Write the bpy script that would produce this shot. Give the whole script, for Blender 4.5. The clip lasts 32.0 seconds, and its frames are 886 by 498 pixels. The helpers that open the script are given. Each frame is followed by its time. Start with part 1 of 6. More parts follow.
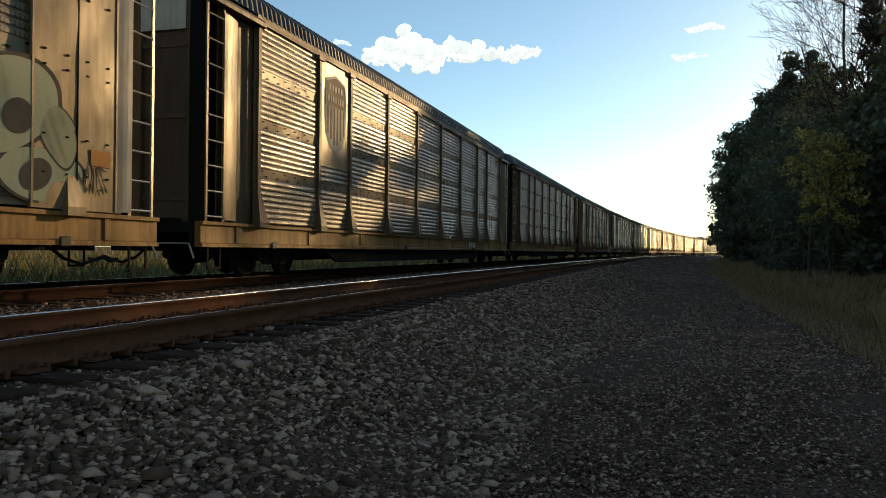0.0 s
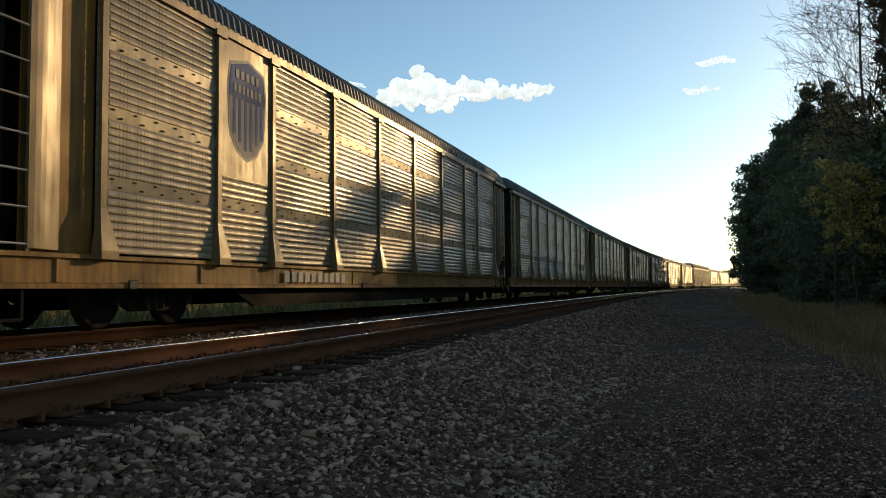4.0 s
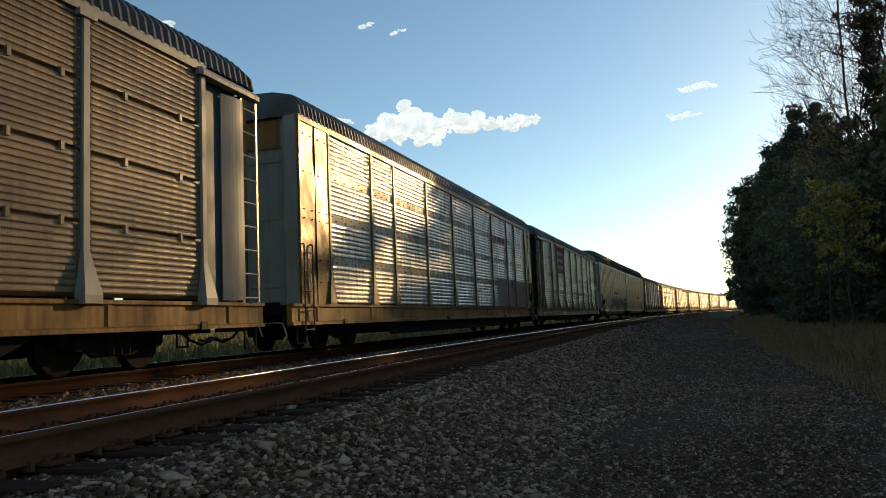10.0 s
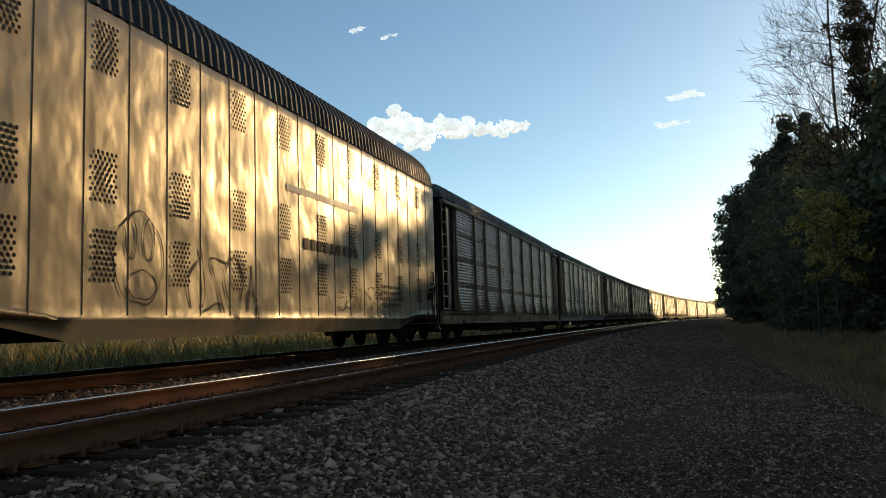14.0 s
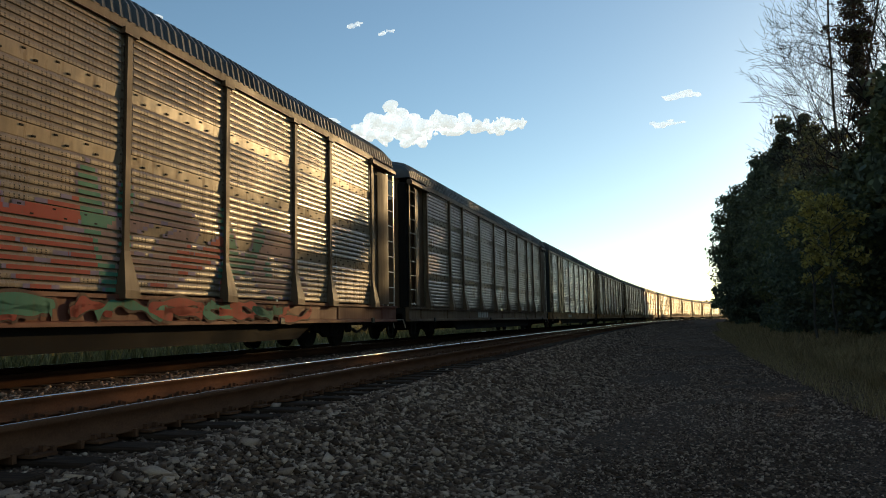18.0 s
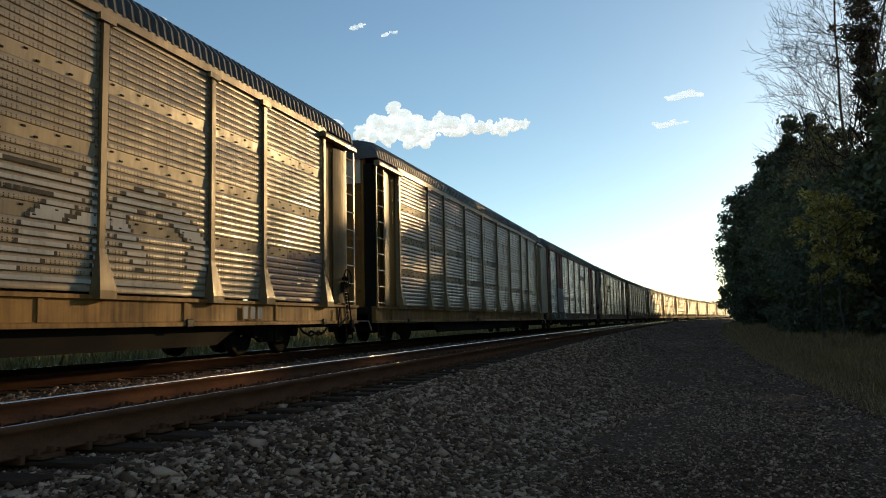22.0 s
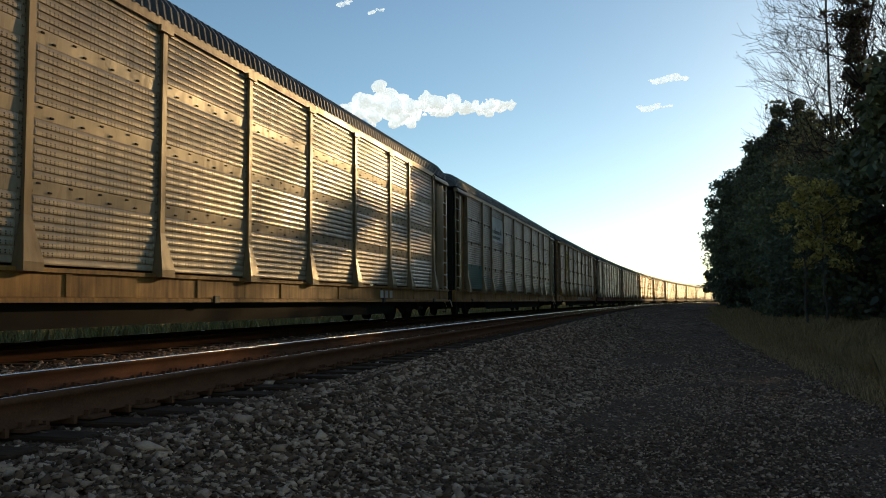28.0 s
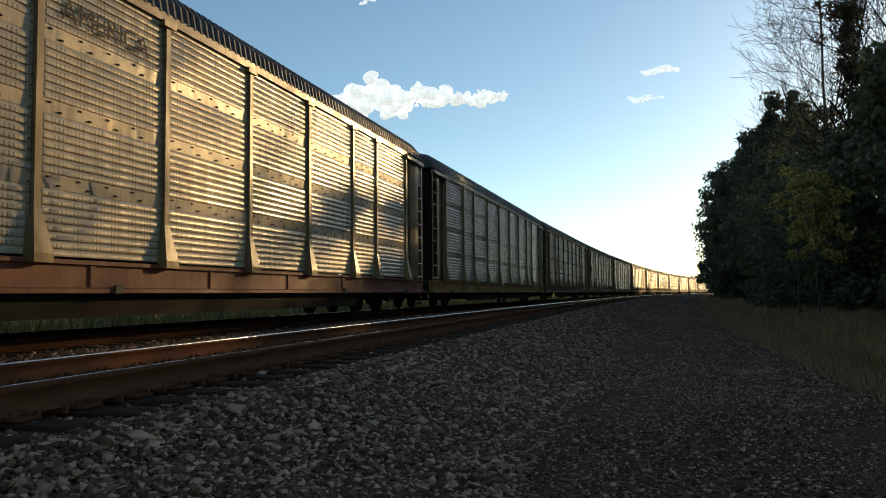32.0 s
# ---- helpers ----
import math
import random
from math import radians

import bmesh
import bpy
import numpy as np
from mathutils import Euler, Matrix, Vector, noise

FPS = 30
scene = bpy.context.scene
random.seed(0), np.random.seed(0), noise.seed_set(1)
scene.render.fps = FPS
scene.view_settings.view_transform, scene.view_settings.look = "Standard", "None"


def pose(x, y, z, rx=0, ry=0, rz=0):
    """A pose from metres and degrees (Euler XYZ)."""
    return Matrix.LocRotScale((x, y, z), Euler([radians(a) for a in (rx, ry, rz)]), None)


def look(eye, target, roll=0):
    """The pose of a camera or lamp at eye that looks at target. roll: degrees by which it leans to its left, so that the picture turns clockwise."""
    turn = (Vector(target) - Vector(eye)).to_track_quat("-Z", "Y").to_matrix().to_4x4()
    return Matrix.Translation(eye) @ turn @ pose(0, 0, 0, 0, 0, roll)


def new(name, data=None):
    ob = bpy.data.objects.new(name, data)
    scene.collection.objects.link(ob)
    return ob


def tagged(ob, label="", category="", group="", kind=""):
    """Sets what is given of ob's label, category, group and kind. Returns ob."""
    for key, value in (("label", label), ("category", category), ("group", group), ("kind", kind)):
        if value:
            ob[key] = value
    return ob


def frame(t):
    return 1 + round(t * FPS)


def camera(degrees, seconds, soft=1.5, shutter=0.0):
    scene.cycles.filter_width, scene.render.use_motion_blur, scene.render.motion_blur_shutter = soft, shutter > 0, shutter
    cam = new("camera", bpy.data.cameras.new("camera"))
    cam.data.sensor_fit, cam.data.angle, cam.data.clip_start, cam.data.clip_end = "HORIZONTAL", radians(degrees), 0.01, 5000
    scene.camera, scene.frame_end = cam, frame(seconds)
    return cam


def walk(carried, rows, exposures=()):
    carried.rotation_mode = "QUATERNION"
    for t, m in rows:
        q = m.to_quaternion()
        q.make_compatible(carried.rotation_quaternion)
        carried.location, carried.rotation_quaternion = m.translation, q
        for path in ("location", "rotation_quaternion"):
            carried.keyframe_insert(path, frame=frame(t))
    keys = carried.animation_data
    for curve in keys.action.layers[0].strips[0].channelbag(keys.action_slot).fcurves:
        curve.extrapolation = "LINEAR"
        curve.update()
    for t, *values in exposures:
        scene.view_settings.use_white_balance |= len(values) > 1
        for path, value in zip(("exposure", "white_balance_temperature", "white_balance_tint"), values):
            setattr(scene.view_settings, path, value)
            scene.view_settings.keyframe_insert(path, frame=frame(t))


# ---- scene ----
# ---------------------------------------------------------------- camera
cam = camera(59.45, 32.0, 1.0)
# seconds, x, y, z, three angles in degrees
PATH = [
    (0.0, 0.0, 0.0, 1.377, 90.12, -0.58, 0.0), (0.5, -0.044, -0.002, 1.375, 90.94, 0.26, 0.71), (1.0, -0.056, -0.004, 1.369, 91.06, 0.31, 1.22),
    (1.5, -0.04, -0.003, 1.362, 90.96, 0.72, 1.79), (2.0, -0.052, -0.014, 1.357, 92.3, 0.67, 2.12), (2.5, -0.081, -0.016, 1.351, 92.53, 0.34, 1.58),
    (3.0, -0.083, -0.009, 1.35, 92.63, 0.7, 0.61), (3.5, -0.072, -0.003, 1.355, 92.87, 0.5, 0.95), (4.0, -0.067, 0.004, 1.365, 92.9, 0.44, 1.44),
    (4.5, -0.052, 0.014, 1.371, 92.68, 1.54, -0.86), (6.5, -0.036, 0.017, 1.388, 94.09, 0.98, 0.36), (7.0, -0.038, 0.007, 1.381, 94.95, 1.19, 0.17),
    (7.5, -0.04, -0.001, 1.383, 94.61, 1.44, -0.56), (8.0, -0.035, 0.004, 1.38, 94.67, 1.58, -0.22), (8.5, -0.029, 0.002, 1.377, 94.87, 1.68, 0.11),
    (9.0, -0.032, 0.004, 1.382, 94.93, 1.98, 0.52), (9.5, -0.022, -0.0, 1.377, 94.93, 2.26, 0.72), (10.0, -0.021, -0.007, 1.377, 95.26, 2.34, 1.25),
    (10.5, -0.023, -0.011, 1.38, 95.87, 2.79, 1.91), (11.0, -0.022, -0.011, 1.379, 95.89, 2.13, 2.05), (11.5, -0.02, -0.011, 1.375, 95.51, 2.28, 1.89),
    (12.0, -0.015, -0.018, 1.37, 95.2, 2.18, 2.5), (12.5, -0.016, -0.01, 1.373, 94.97, 2.26, 2.31), (13.0, -0.012, -0.015, 1.368, 95.32, 1.93, 2.28),
    (13.5, -0.015, -0.012, 1.37, 95.71, 1.41, 1.09), (14.0, -0.008, -0.001, 1.371, 95.6, 1.78, 0.52), (14.5, -0.007, 0.012, 1.377, 95.34, 2.03, 0.2),
    (16.5, -0.019, -0.019, 1.373, 95.82, 1.88, 0.49), (17.0, -0.019, -0.02, 1.37, 95.69, 1.67, 0.71), (17.5, -0.018, -0.026, 1.365, 95.58, 1.45, 0.84),
    (18.0, -0.023, -0.024, 1.372, 95.35, 1.09, 0.26), (18.5, -0.021, -0.027, 1.374, 95.32, 1.63, 0.17), (19.0, -0.02, -0.027, 1.369, 95.92, 1.47, -0.21),
    (19.5, -0.019, -0.026, 1.371, 95.77, 1.2, -0.06), (20.0, -0.025, -0.027, 1.372, 95.36, 1.39, 0.17), (20.5, -0.019, -0.021, 1.37, 95.08, 1.0, -0.18),
    (21.0, -0.027, -0.02, 1.371, 95.44, 1.06, 0.06), (21.5, -0.03, -0.019, 1.37, 95.24, 0.88, 0.23), (22.0, -0.028, -0.022, 1.369, 95.43, 1.19, 0.69),
    (22.5, -0.025, -0.025, 1.362, 94.91, 1.27, 0.3), (23.0, -0.036, -0.013, 1.359, 94.6, 0.91, -0.08), (23.5, -0.032, -0.017, 1.352, 93.84, 1.2, 0.53),
    (24.0, -0.037, -0.012, 1.351, 93.64, 0.53, 0.43), (24.5, -0.039, -0.004, 1.35, 93.13, 0.24, -0.31), (25.0, -0.041, -0.011, 1.347, 93.34, 0.48, -0.33),
    (25.5, -0.036, -0.016, 1.35, 93.33, 0.76, -0.06), (26.0, -0.034, -0.015, 1.353, 93.73, 0.93, -0.1), (26.5, -0.038, -0.01, 1.357, 93.72, 0.85, -0.11),
    (28.5, -0.032, -0.015, 1.359, 94.01, 0.41, -0.31), (29.0, -0.029, -0.023, 1.355, 93.78, 0.73, -0.32), (29.5, -0.029, -0.016, 1.348, 93.38, 0.51, -0.53),
    (30.0, -0.027, -0.009, 1.347, 93.05, 0.77, -0.26), (30.5, -0.027, -0.003, 1.35, 93.9, 0.78, 0.23), (31.0, -0.025, -0.01, 1.353, 94.89, 0.74, 0.06),
    (31.5, -0.026, -0.007, 1.35, 94.28, 0.39, -0.72), (32.0, -0.029, 0.002, 1.345, 93.32, 0.49, -0.7),
]
walk(cam, [(r[0], pose(*r[1:])) for r in PATH], [(0.0, 0.16, 6600, -1), (3.0, 0.10, 6600, -1), (7.0, 0.03, 6600, -1), (14.0, 0.0, 6600, -1), (32.0, 0.0, 6600, -1)])

# ---------------------------------------------------------------- light
SUN_AZ, SUN_EL = 37.5, 12.6        # degrees clockwise from +y, above the horizon
world = bpy.data.worlds.new("sky")
scene.world = world
world.use_nodes = True
nt = world.node_tree
nt.nodes.clear()
sky = nt.nodes.new("ShaderNodeTexSky")
sky.sky_type = "NISHITA"
sky.sun_disc = False
sky.sun_elevation = radians(SUN_EL)
sky.sun_rotation = radians(SUN_AZ)
sky.air_density, sky.dust_density, sky.ozone_density = 0.85, 0.22, 1.7
bg = nt.nodes.new("ShaderNodeBackground")
bg.inputs["Strength"].default_value = 0.153
out = nt.nodes.new("ShaderNodeOutputWorld")
nt.links.new(sky.outputs[0], bg.inputs[0])
nt.links.new(bg.outputs[0], out.inputs[0])

sun_data = bpy.data.lights.new("sun", "SUN")
sun_data.energy, sun_data.angle, sun_data.color = 3.8, radians(0.53), (1.0, 0.64, 0.31)
sun = new("sun", sun_data)
az, el = radians(SUN_AZ), radians(SUN_EL)
sun.matrix_world = look((80 * math.sin(az), 80 * math.cos(az), 60), (80 * math.sin(az) - math.sin(az) * math.cos(el), 80 * math.cos(az) - math.cos(az) * math.cos(el), 60 - math.sin(el)))


# ---------------------------------------------------------------- the line of the track
RAIL_Z = 0.80                     # top of the rails above the service road
D_NEAR, GAUGE, SPACING = 3.657, 1.507, 4.80
PSI, KAPPA = radians(15.222), 0.565e-3
CX, CY = -D_NEAR * math.cos(PSI), D_NEAR * math.sin(PSI)


def line(s, u):
    """The place s metres along the track and u metres from the walker's line towards it, and the heading there."""
    h = PSI + KAPPA * s
    x = CX - (math.cos(h) - math.cos(PSI)) / KAPPA
    y = CY + (math.sin(h) - math.sin(PSI)) / KAPPA
    return x - (u - D_NEAR) * math.cos(h), y + (u - D_NEAR) * math.sin(h), h


def line_np(s, u):
    h = PSI + KAPPA * s
    x = CX - (np.cos(h) - math.cos(PSI)) / KAPPA - (u - D_NEAR) * np.cos(h)
    y = CY + (np.sin(h) - math.sin(PSI)) / KAPPA + (u - D_NEAR) * np.sin(h)
    return x, y


U_NEAR = D_NEAR + GAUGE / 2                 # middle of the empty track
U_TRAIN = D_NEAR + SPACING + GAUGE / 2      # middle of the train's track


# ---------------------------------------------------------------- materials
def material(name, rough=0.6, metal=0.0):
    m = bpy.data.materials.new(name)
    m.use_nodes = True
    t = m.node_tree
    b = t.nodes["Principled BSDF"]
    b.inputs["Roughness"].default_value = rough
    b.inputs["Metallic"].default_value = metal
    return m, t, b


def node(t, kind, **values):
    n = t.nodes.new(kind)
    for k, v in values.items():
        n.inputs[k.replace("_", " ")].default_value = v
    return n


def ramp(t, src, stops):
    r = t.nodes.new("ShaderNodeValToRGB")
    e = r.color_ramp.elements
    e[0].position, e[0].color = stops[0][0], (*stops[0][1], 1)
    e[1].position, e[1].color = stops[-1][0], (*stops[-1][1], 1)
    for p, c in stops[1:-1]:
        x = e.new(p)
        x.color = (*c, 1)
    t.links.new(src, r.inputs[0])
    return r.outputs[0]


def mixed(t, fac, a, b, mode="MIX"):
    m = t.nodes.new("ShaderNodeMix")
    m.data_type, m.blend_type = "RGBA", mode
    for i, v in ((0, fac), (6, a), (7, b)):
        if isinstance(v, (int, float)):
            m.inputs[i].default_value = v
        elif isinstance(v, tuple):
            m.inputs[i].default_value = (*v, 1)
        else:
            t.links.new(v, m.inputs[i])
    return m.outputs[2]


def maths(t, op, a, b=None):
    m = t.nodes.new("ShaderNodeMath")
    m.operation = op
    for i, v in enumerate((a, b)):
        if v is None:
            continue
        if isinstance(v, (int, float)):
            m.inputs[i].default_value = v
        else:
            t.links.new(v, m.inputs[i])
    return m.outputs[0]


def noise_of(t, scale, detail=4.0, vec=None, rough=0.6):
    n = node(t, "ShaderNodeTexNoise", Scale=scale, Detail=detail, Roughness=rough)
    if vec is not None:
        t.links.new(vec, n.inputs["Vector"])
    return n.outputs["Fac"]


def coords(t, scale=(1, 1, 1), shift=True):
    """Object coordinates, stretched, and moved by a random step for each object."""
    c = t.nodes.new("ShaderNodeTexCoord")
    m = t.nodes.new("ShaderNodeMapping")
    m.inputs["Scale"].default_value = scale
    t.links.new(c.outputs["Object"], m.inputs["Vector"])
    if shift:
        o = t.nodes.new("ShaderNodeObjectInfo")
        k = maths(t, "MULTIPLY", o.outputs["Random"], 37.0)
        v = t.nodes.new("ShaderNodeCombineXYZ")
        for i in range(3):
            t.links.new(k, v.inputs[i])
        t.links.new(v.outputs[0], m.inputs["Location"])
    return m.outputs[0]


def bump(t, b, height, strength=0.3, dist=0.01):
    n = node(t, "ShaderNodeBump", Strength=strength, Distance=dist)
    t.links.new(height, n.inputs["Height"])
    t.links.new(n.outputs[0], b.inputs["Normal"])


def rand_object(t):
    return t.nodes.new("ShaderNodeObjectInfo").outputs["Random"]


def weathered(name, base, dirt=(0.10, 0.055, 0.025), rough=0.5, metal=0.0, dirty=0.5, streak=True, gloss=0.12, wave=0.0):
    """Painted or galvanised steel with rust stains, run-down streaks and grime."""
    m, t, b = material(name, rough, metal)
    b.inputs["Specular IOR Level"].default_value = 0.30
    patches = noise_of(t, 1.1, 5.0, coords(t))
    runs = noise_of(t, 2.0, 4.0, coords(t, (5.0, 5.0, 0.35)))
    fine = noise_of(t, 45.0, 3.0, coords(t))
    k = mixed(t, 0.5, patches, runs) if streak else patches
    lo, hi = 0.62 - 0.35 * dirty, 0.86 - 0.25 * dirty
    fac = ramp(t, k, [(lo, (0, 0, 0)), (hi, (1, 1, 1))])
    tone = mixed(t, rand_object(t), tuple(c * 0.86 for c in base), tuple(min(1, c * 1.10) for c in base))
    tone = mixed(t, mixed(t, 0.25, fac, fine), tone, dirt)
    t.links.new(tone, b.inputs["Base Color"])
    r = ramp(t, k, [(0.3, (rough - gloss,) * 3), (0.75, (min(1, rough + 0.22),) * 3)])
    t.links.new(r, b.inputs["Roughness"])
    if wave:
        swell = noise_of(t, 2.1, 1.5, coords(t, (1, 1, 0.65)))
        bump(t, b, mixed(t, 0.02, swell, fine), wave, 0.12)
    else:
        bump(t, b, mixed(t, 0.3, patches, fine), 0.12, 0.02)
    return m


def perforated(name, base, dirt, rough, metal, dirty, rib=(2.205, 1.005, 0.115, 0.805), step=0.078):
    """Galvanised side sheet with rows of small punched holes on its ribs; rib: foot of a sheet, height of a sheet, height of a rib, ribbed part."""
    m, t, b = material(name, rough, metal)
    patches = noise_of(t, 0.9, 5.0, coords(t))
    runs = noise_of(t, 2.2, 4.0, coords(t, (4.0, 4.0, 0.4)))
    fine = noise_of(t, 30.0, 4.0, coords(t))
    k = mixed(t, 0.5, patches, runs)
    fac = ramp(t, k, [(0.62 - 0.35 * dirty, (0, 0, 0)), (0.9 - 0.25 * dirty, (1, 1, 1))])
    tone = mixed(t, rand_object(t), tuple(c * 0.82 for c in base), tuple(min(1, c * 1.12) for c in base))
    tone = mixed(t, mixed(t, 0.22, fac, fine), tone, dirt)
    c = t.nodes.new("ShaderNodeTexCoord")
    sep = t.nodes.new("ShaderNodeSeparateXYZ")
    t.links.new(c.outputs["Object"], sep.inputs[0])

    def off_middle(value, middle):
        return maths(t, "ABSOLUTE", maths(t, "SUBTRACT", value, middle))
    foot, tall, pitch, ribbed = rib
    up = maths(t, "MULTIPLY", maths(t, "FRACT", maths(t, "DIVIDE", maths(t, "SUBTRACT", sep.outputs[2], foot - 10 * tall), tall)), tall)
    on_rib = maths(t, "LESS_THAN", up, ribbed)
    f = maths(t, "FRACT", maths(t, "DIVIDE", up, pitch))
    hole_z = maths(t, "LESS_THAN", off_middle(off_middle(f, 0.33), 0.14), 0.085)
    hole_y = maths(t, "LESS_THAN", off_middle(maths(t, "FRACT", maths(t, "DIVIDE", sep.outputs[1], step)), 0.5), 0.15)
    group = maths(t, "LESS_THAN", off_middle(maths(t, "FRACT", maths(t, "DIVIDE", sep.outputs[1], step * 5)), 0.5), 0.39)
    hole = maths(t, "MULTIPLY", maths(t, "MULTIPLY", hole_y, hole_z), maths(t, "MULTIPLY", group, on_rib))
    tone = mixed(t, maths(t, "MULTIPLY", hole, 0.92), tone, (0.010, 0.008, 0.006))
    b.inputs["Specular IOR Level"].default_value = SHEET_GLOSS
    t.links.new(tone, b.inputs["Base Color"])
    t.links.new(maths(t, "MULTIPLY", maths(t, "SUBTRACT", 1.0, hole), metal), b.inputs["Metallic"])
    r = ramp(t, k, [(0.3, (rough - 0.1,) * 3), (0.75, (min(1, rough + 0.2),) * 3)])
    t.links.new(maths(t, "MAXIMUM", r, maths(t, "MULTIPLY", hole, 0.9)), b.inputs["Roughness"])
    swell = noise_of(t, 1.9, 2.0, coords(t, (1, 1, 0.8)))
    bump(t, b, mixed(t, 0.03, swell, fine), 0.14, 0.10)
    return m


SHEET_GLOSS = 0.30
SEAM_RIB = (1.148, 1.005, 0.0955, 0.955)
RUST = (0.11, 0.055, 0.025)
MAT = {}
MAT["sheet_brown"] = perforated("perforated_sheet_brown", (0.277, 0.197, 0.123), (0.095, 0.062, 0.034), 0.28, 0.06, 0.55)
MAT["sheet_tan"] = perforated("perforated_sheet_tan", (0.386, 0.302, 0.199), (0.145, 0.097, 0.055), 0.28, 0.06, 0.5)
MAT["sheet_straw"] = perforated("perforated_sheet_straw", (0.500, 0.415, 0.290), (0.260, 0.190, 0.115), 0.27, 0.12, 0.45)
MAT["sheet_pale"] = perforated("perforated_sheet_pale", (0.620, 0.570, 0.470), (0.633, 0.517, 0.359), 0.24, 0.25, 0.35)
MAT["seam_brown"] = perforated("seamed_sheet_brown", (0.255, 0.175, 0.105), (0.105, 0.068, 0.036), 0.34, 0.05, 0.5, SEAM_RIB, 0.045)
MAT["seam_grey"] = perforated("seamed_sheet_grey", (0.489, 0.389, 0.259), (0.201, 0.136, 0.079), 0.28, 0.06, 0.5, SEAM_RIB, 0.045)
MAT["yellow"] = weathered("yellow_paint", (0.40, 0.19, 0.035), (0.07, 0.036, 0.018), 0.6, 0.0, 0.75)
MAT["tan_paint"] = weathered("tan_paint", (0.24, 0.16, 0.078), (0.10, 0.057, 0.028), 0.40, 0.08, 0.5, True, 0.12, 0.12)
MAT["rust_paint"] = weathered("oxide_red_paint", (0.18, 0.052, 0.026), (0.11, 0.042, 0.026), 0.6, 0.0, 0.4, True, 0.1, 0.12)
MAT["brown_paint"] = weathered("brown_paint", (0.16, 0.090, 0.045), (0.08, 0.042, 0.02), 0.55, 0.0, 0.55)
MAT["blue_paint"] = weathered("blue_paint", (0.030, 0.070, 0.105), RUST, 0.5, 0.0, 0.3)
MAT["grey_paint"] = weathered("grey_paint", (0.32, 0.30, 0.265), (0.17, 0.125, 0.08), 0.5, 0.0, 0.4)
MAT["white_paint"] = weathered("white_paint", (0.70, 0.60, 0.44), (0.40, 0.29, 0.17), 0.42, 0.0, 0.35)
MAT["cream_shell"] = weathered("cream_gloss_shell", (0.32, 0.245, 0.155), (0.22, 0.16, 0.09), 0.34, 0.15, 0.35, True, 0.10, 0.34)
MAT["tan_gloss"] = weathered("tan_gloss_sheet", (0.25, 0.175, 0.085), (0.12, 0.075, 0.035), 0.27, 0.40, 0.4, True, 0.08, 0.30)
MAT["dark_steel"] = weathered("dark_running_gear", (0.016, 0.014, 0.012), (0.026, 0.018, 0.012), 0.85, 0.0, 0.5)
MAT["black"] = weathered("black_paint", (0.018, 0.017, 0.016), (0.04, 0.03, 0.02), 0.55, 0.0, 0.4)
MAT["vent_black"] = weathered("vent_holes", (0.006, 0.006, 0.006), (0.015, 0.012, 0.010), 0.95, 0.0, 0.2)
MAT["roof_steel"] = weathered("roof_steel", (0.10, 0.095, 0.09), (0.05, 0.042, 0.034), 0.5, 0.2, 0.4, False)
MAT["roof_dark"] = weathered("roof_dark", (0.045, 0.045, 0.047), (0.03, 0.025, 0.022), 0.6, 0.0, 0.4, False)
MAT["steel_bright"] = weathered("worn_bright_steel", (0.60, 0.53, 0.42), (0.20, 0.13, 0.08), 0.35, 0.7, 0.3)
for nm, col in (("mark_white", (0.56, 0.52, 0.45)), ("mark_black", (0.03, 0.03, 0.03)), ("mark_yellow", (0.60, 0.40, 0.06)), ("mark_red", (0.40, 0.06, 0.04)),
                ("mark_blue", (0.05, 0.10, 0.28)), ("mark_brown", (0.10, 0.05, 0.035)), ("mark_green", (0.06, 0.20, 0.12)), ("mark_pink", (0.34, 0.20, 0.165)),
                ("mark_silver", (0.36, 0.33, 0.30)), ("mark_purple", (0.20, 0.15, 0.22)), ("mark_pale_green", (0.34, 0.35, 0.22)), ("mark_orange", (0.60, 0.24, 0.05)), ("mark_teal", (0.085, 0.135, 0.105))):
    MAT[nm] = weathered(nm, col, (0.17, 0.12, 0.07), 0.72, 0.0, 0.3)
    MAT[nm].node_tree.nodes["Principled BSDF"].inputs["Specular IOR Level"].default_value = 0.2


MAT["dark_steel"].node_tree.nodes["Principled BSDF"].inputs["Specular IOR Level"].default_value = 0.08


def stone_material(name, a, b_, c_):
    m, t, b = material(name, 0.85)
    b.inputs["Specular IOR Level"].default_value = 0.18
    g = t.nodes.new("ShaderNodeNewGeometry")
    tone = ramp(t, g.outputs["Random Per Island"], [(0.0, a), (0.55, b_), (1.0, c_)])
    speck = noise_of(t, 90.0, 3.0, coords(t, shift=False))
    tone = mixed(t, 0.5, tone, ramp(t, speck, [(0.3, (0.35, 0.35, 0.35)), (0.7, (1, 1, 1))]), "MULTIPLY")
    t.links.new(tone, b.inputs["Base Color"])
    bump(t, b, speck, 0.4, 0.006)
    return m


MAT["ballast"] = stone_material("ballast_stone", (0.068, 0.036, 0.021), (0.205, 0.115, 0.070), (0.66, 0.43, 0.29))
MAT["road_stone"] = stone_material("road_stone", (0.082, 0.044, 0.028), (0.215, 0.124, 0.078), (0.68, 0.43, 0.29))


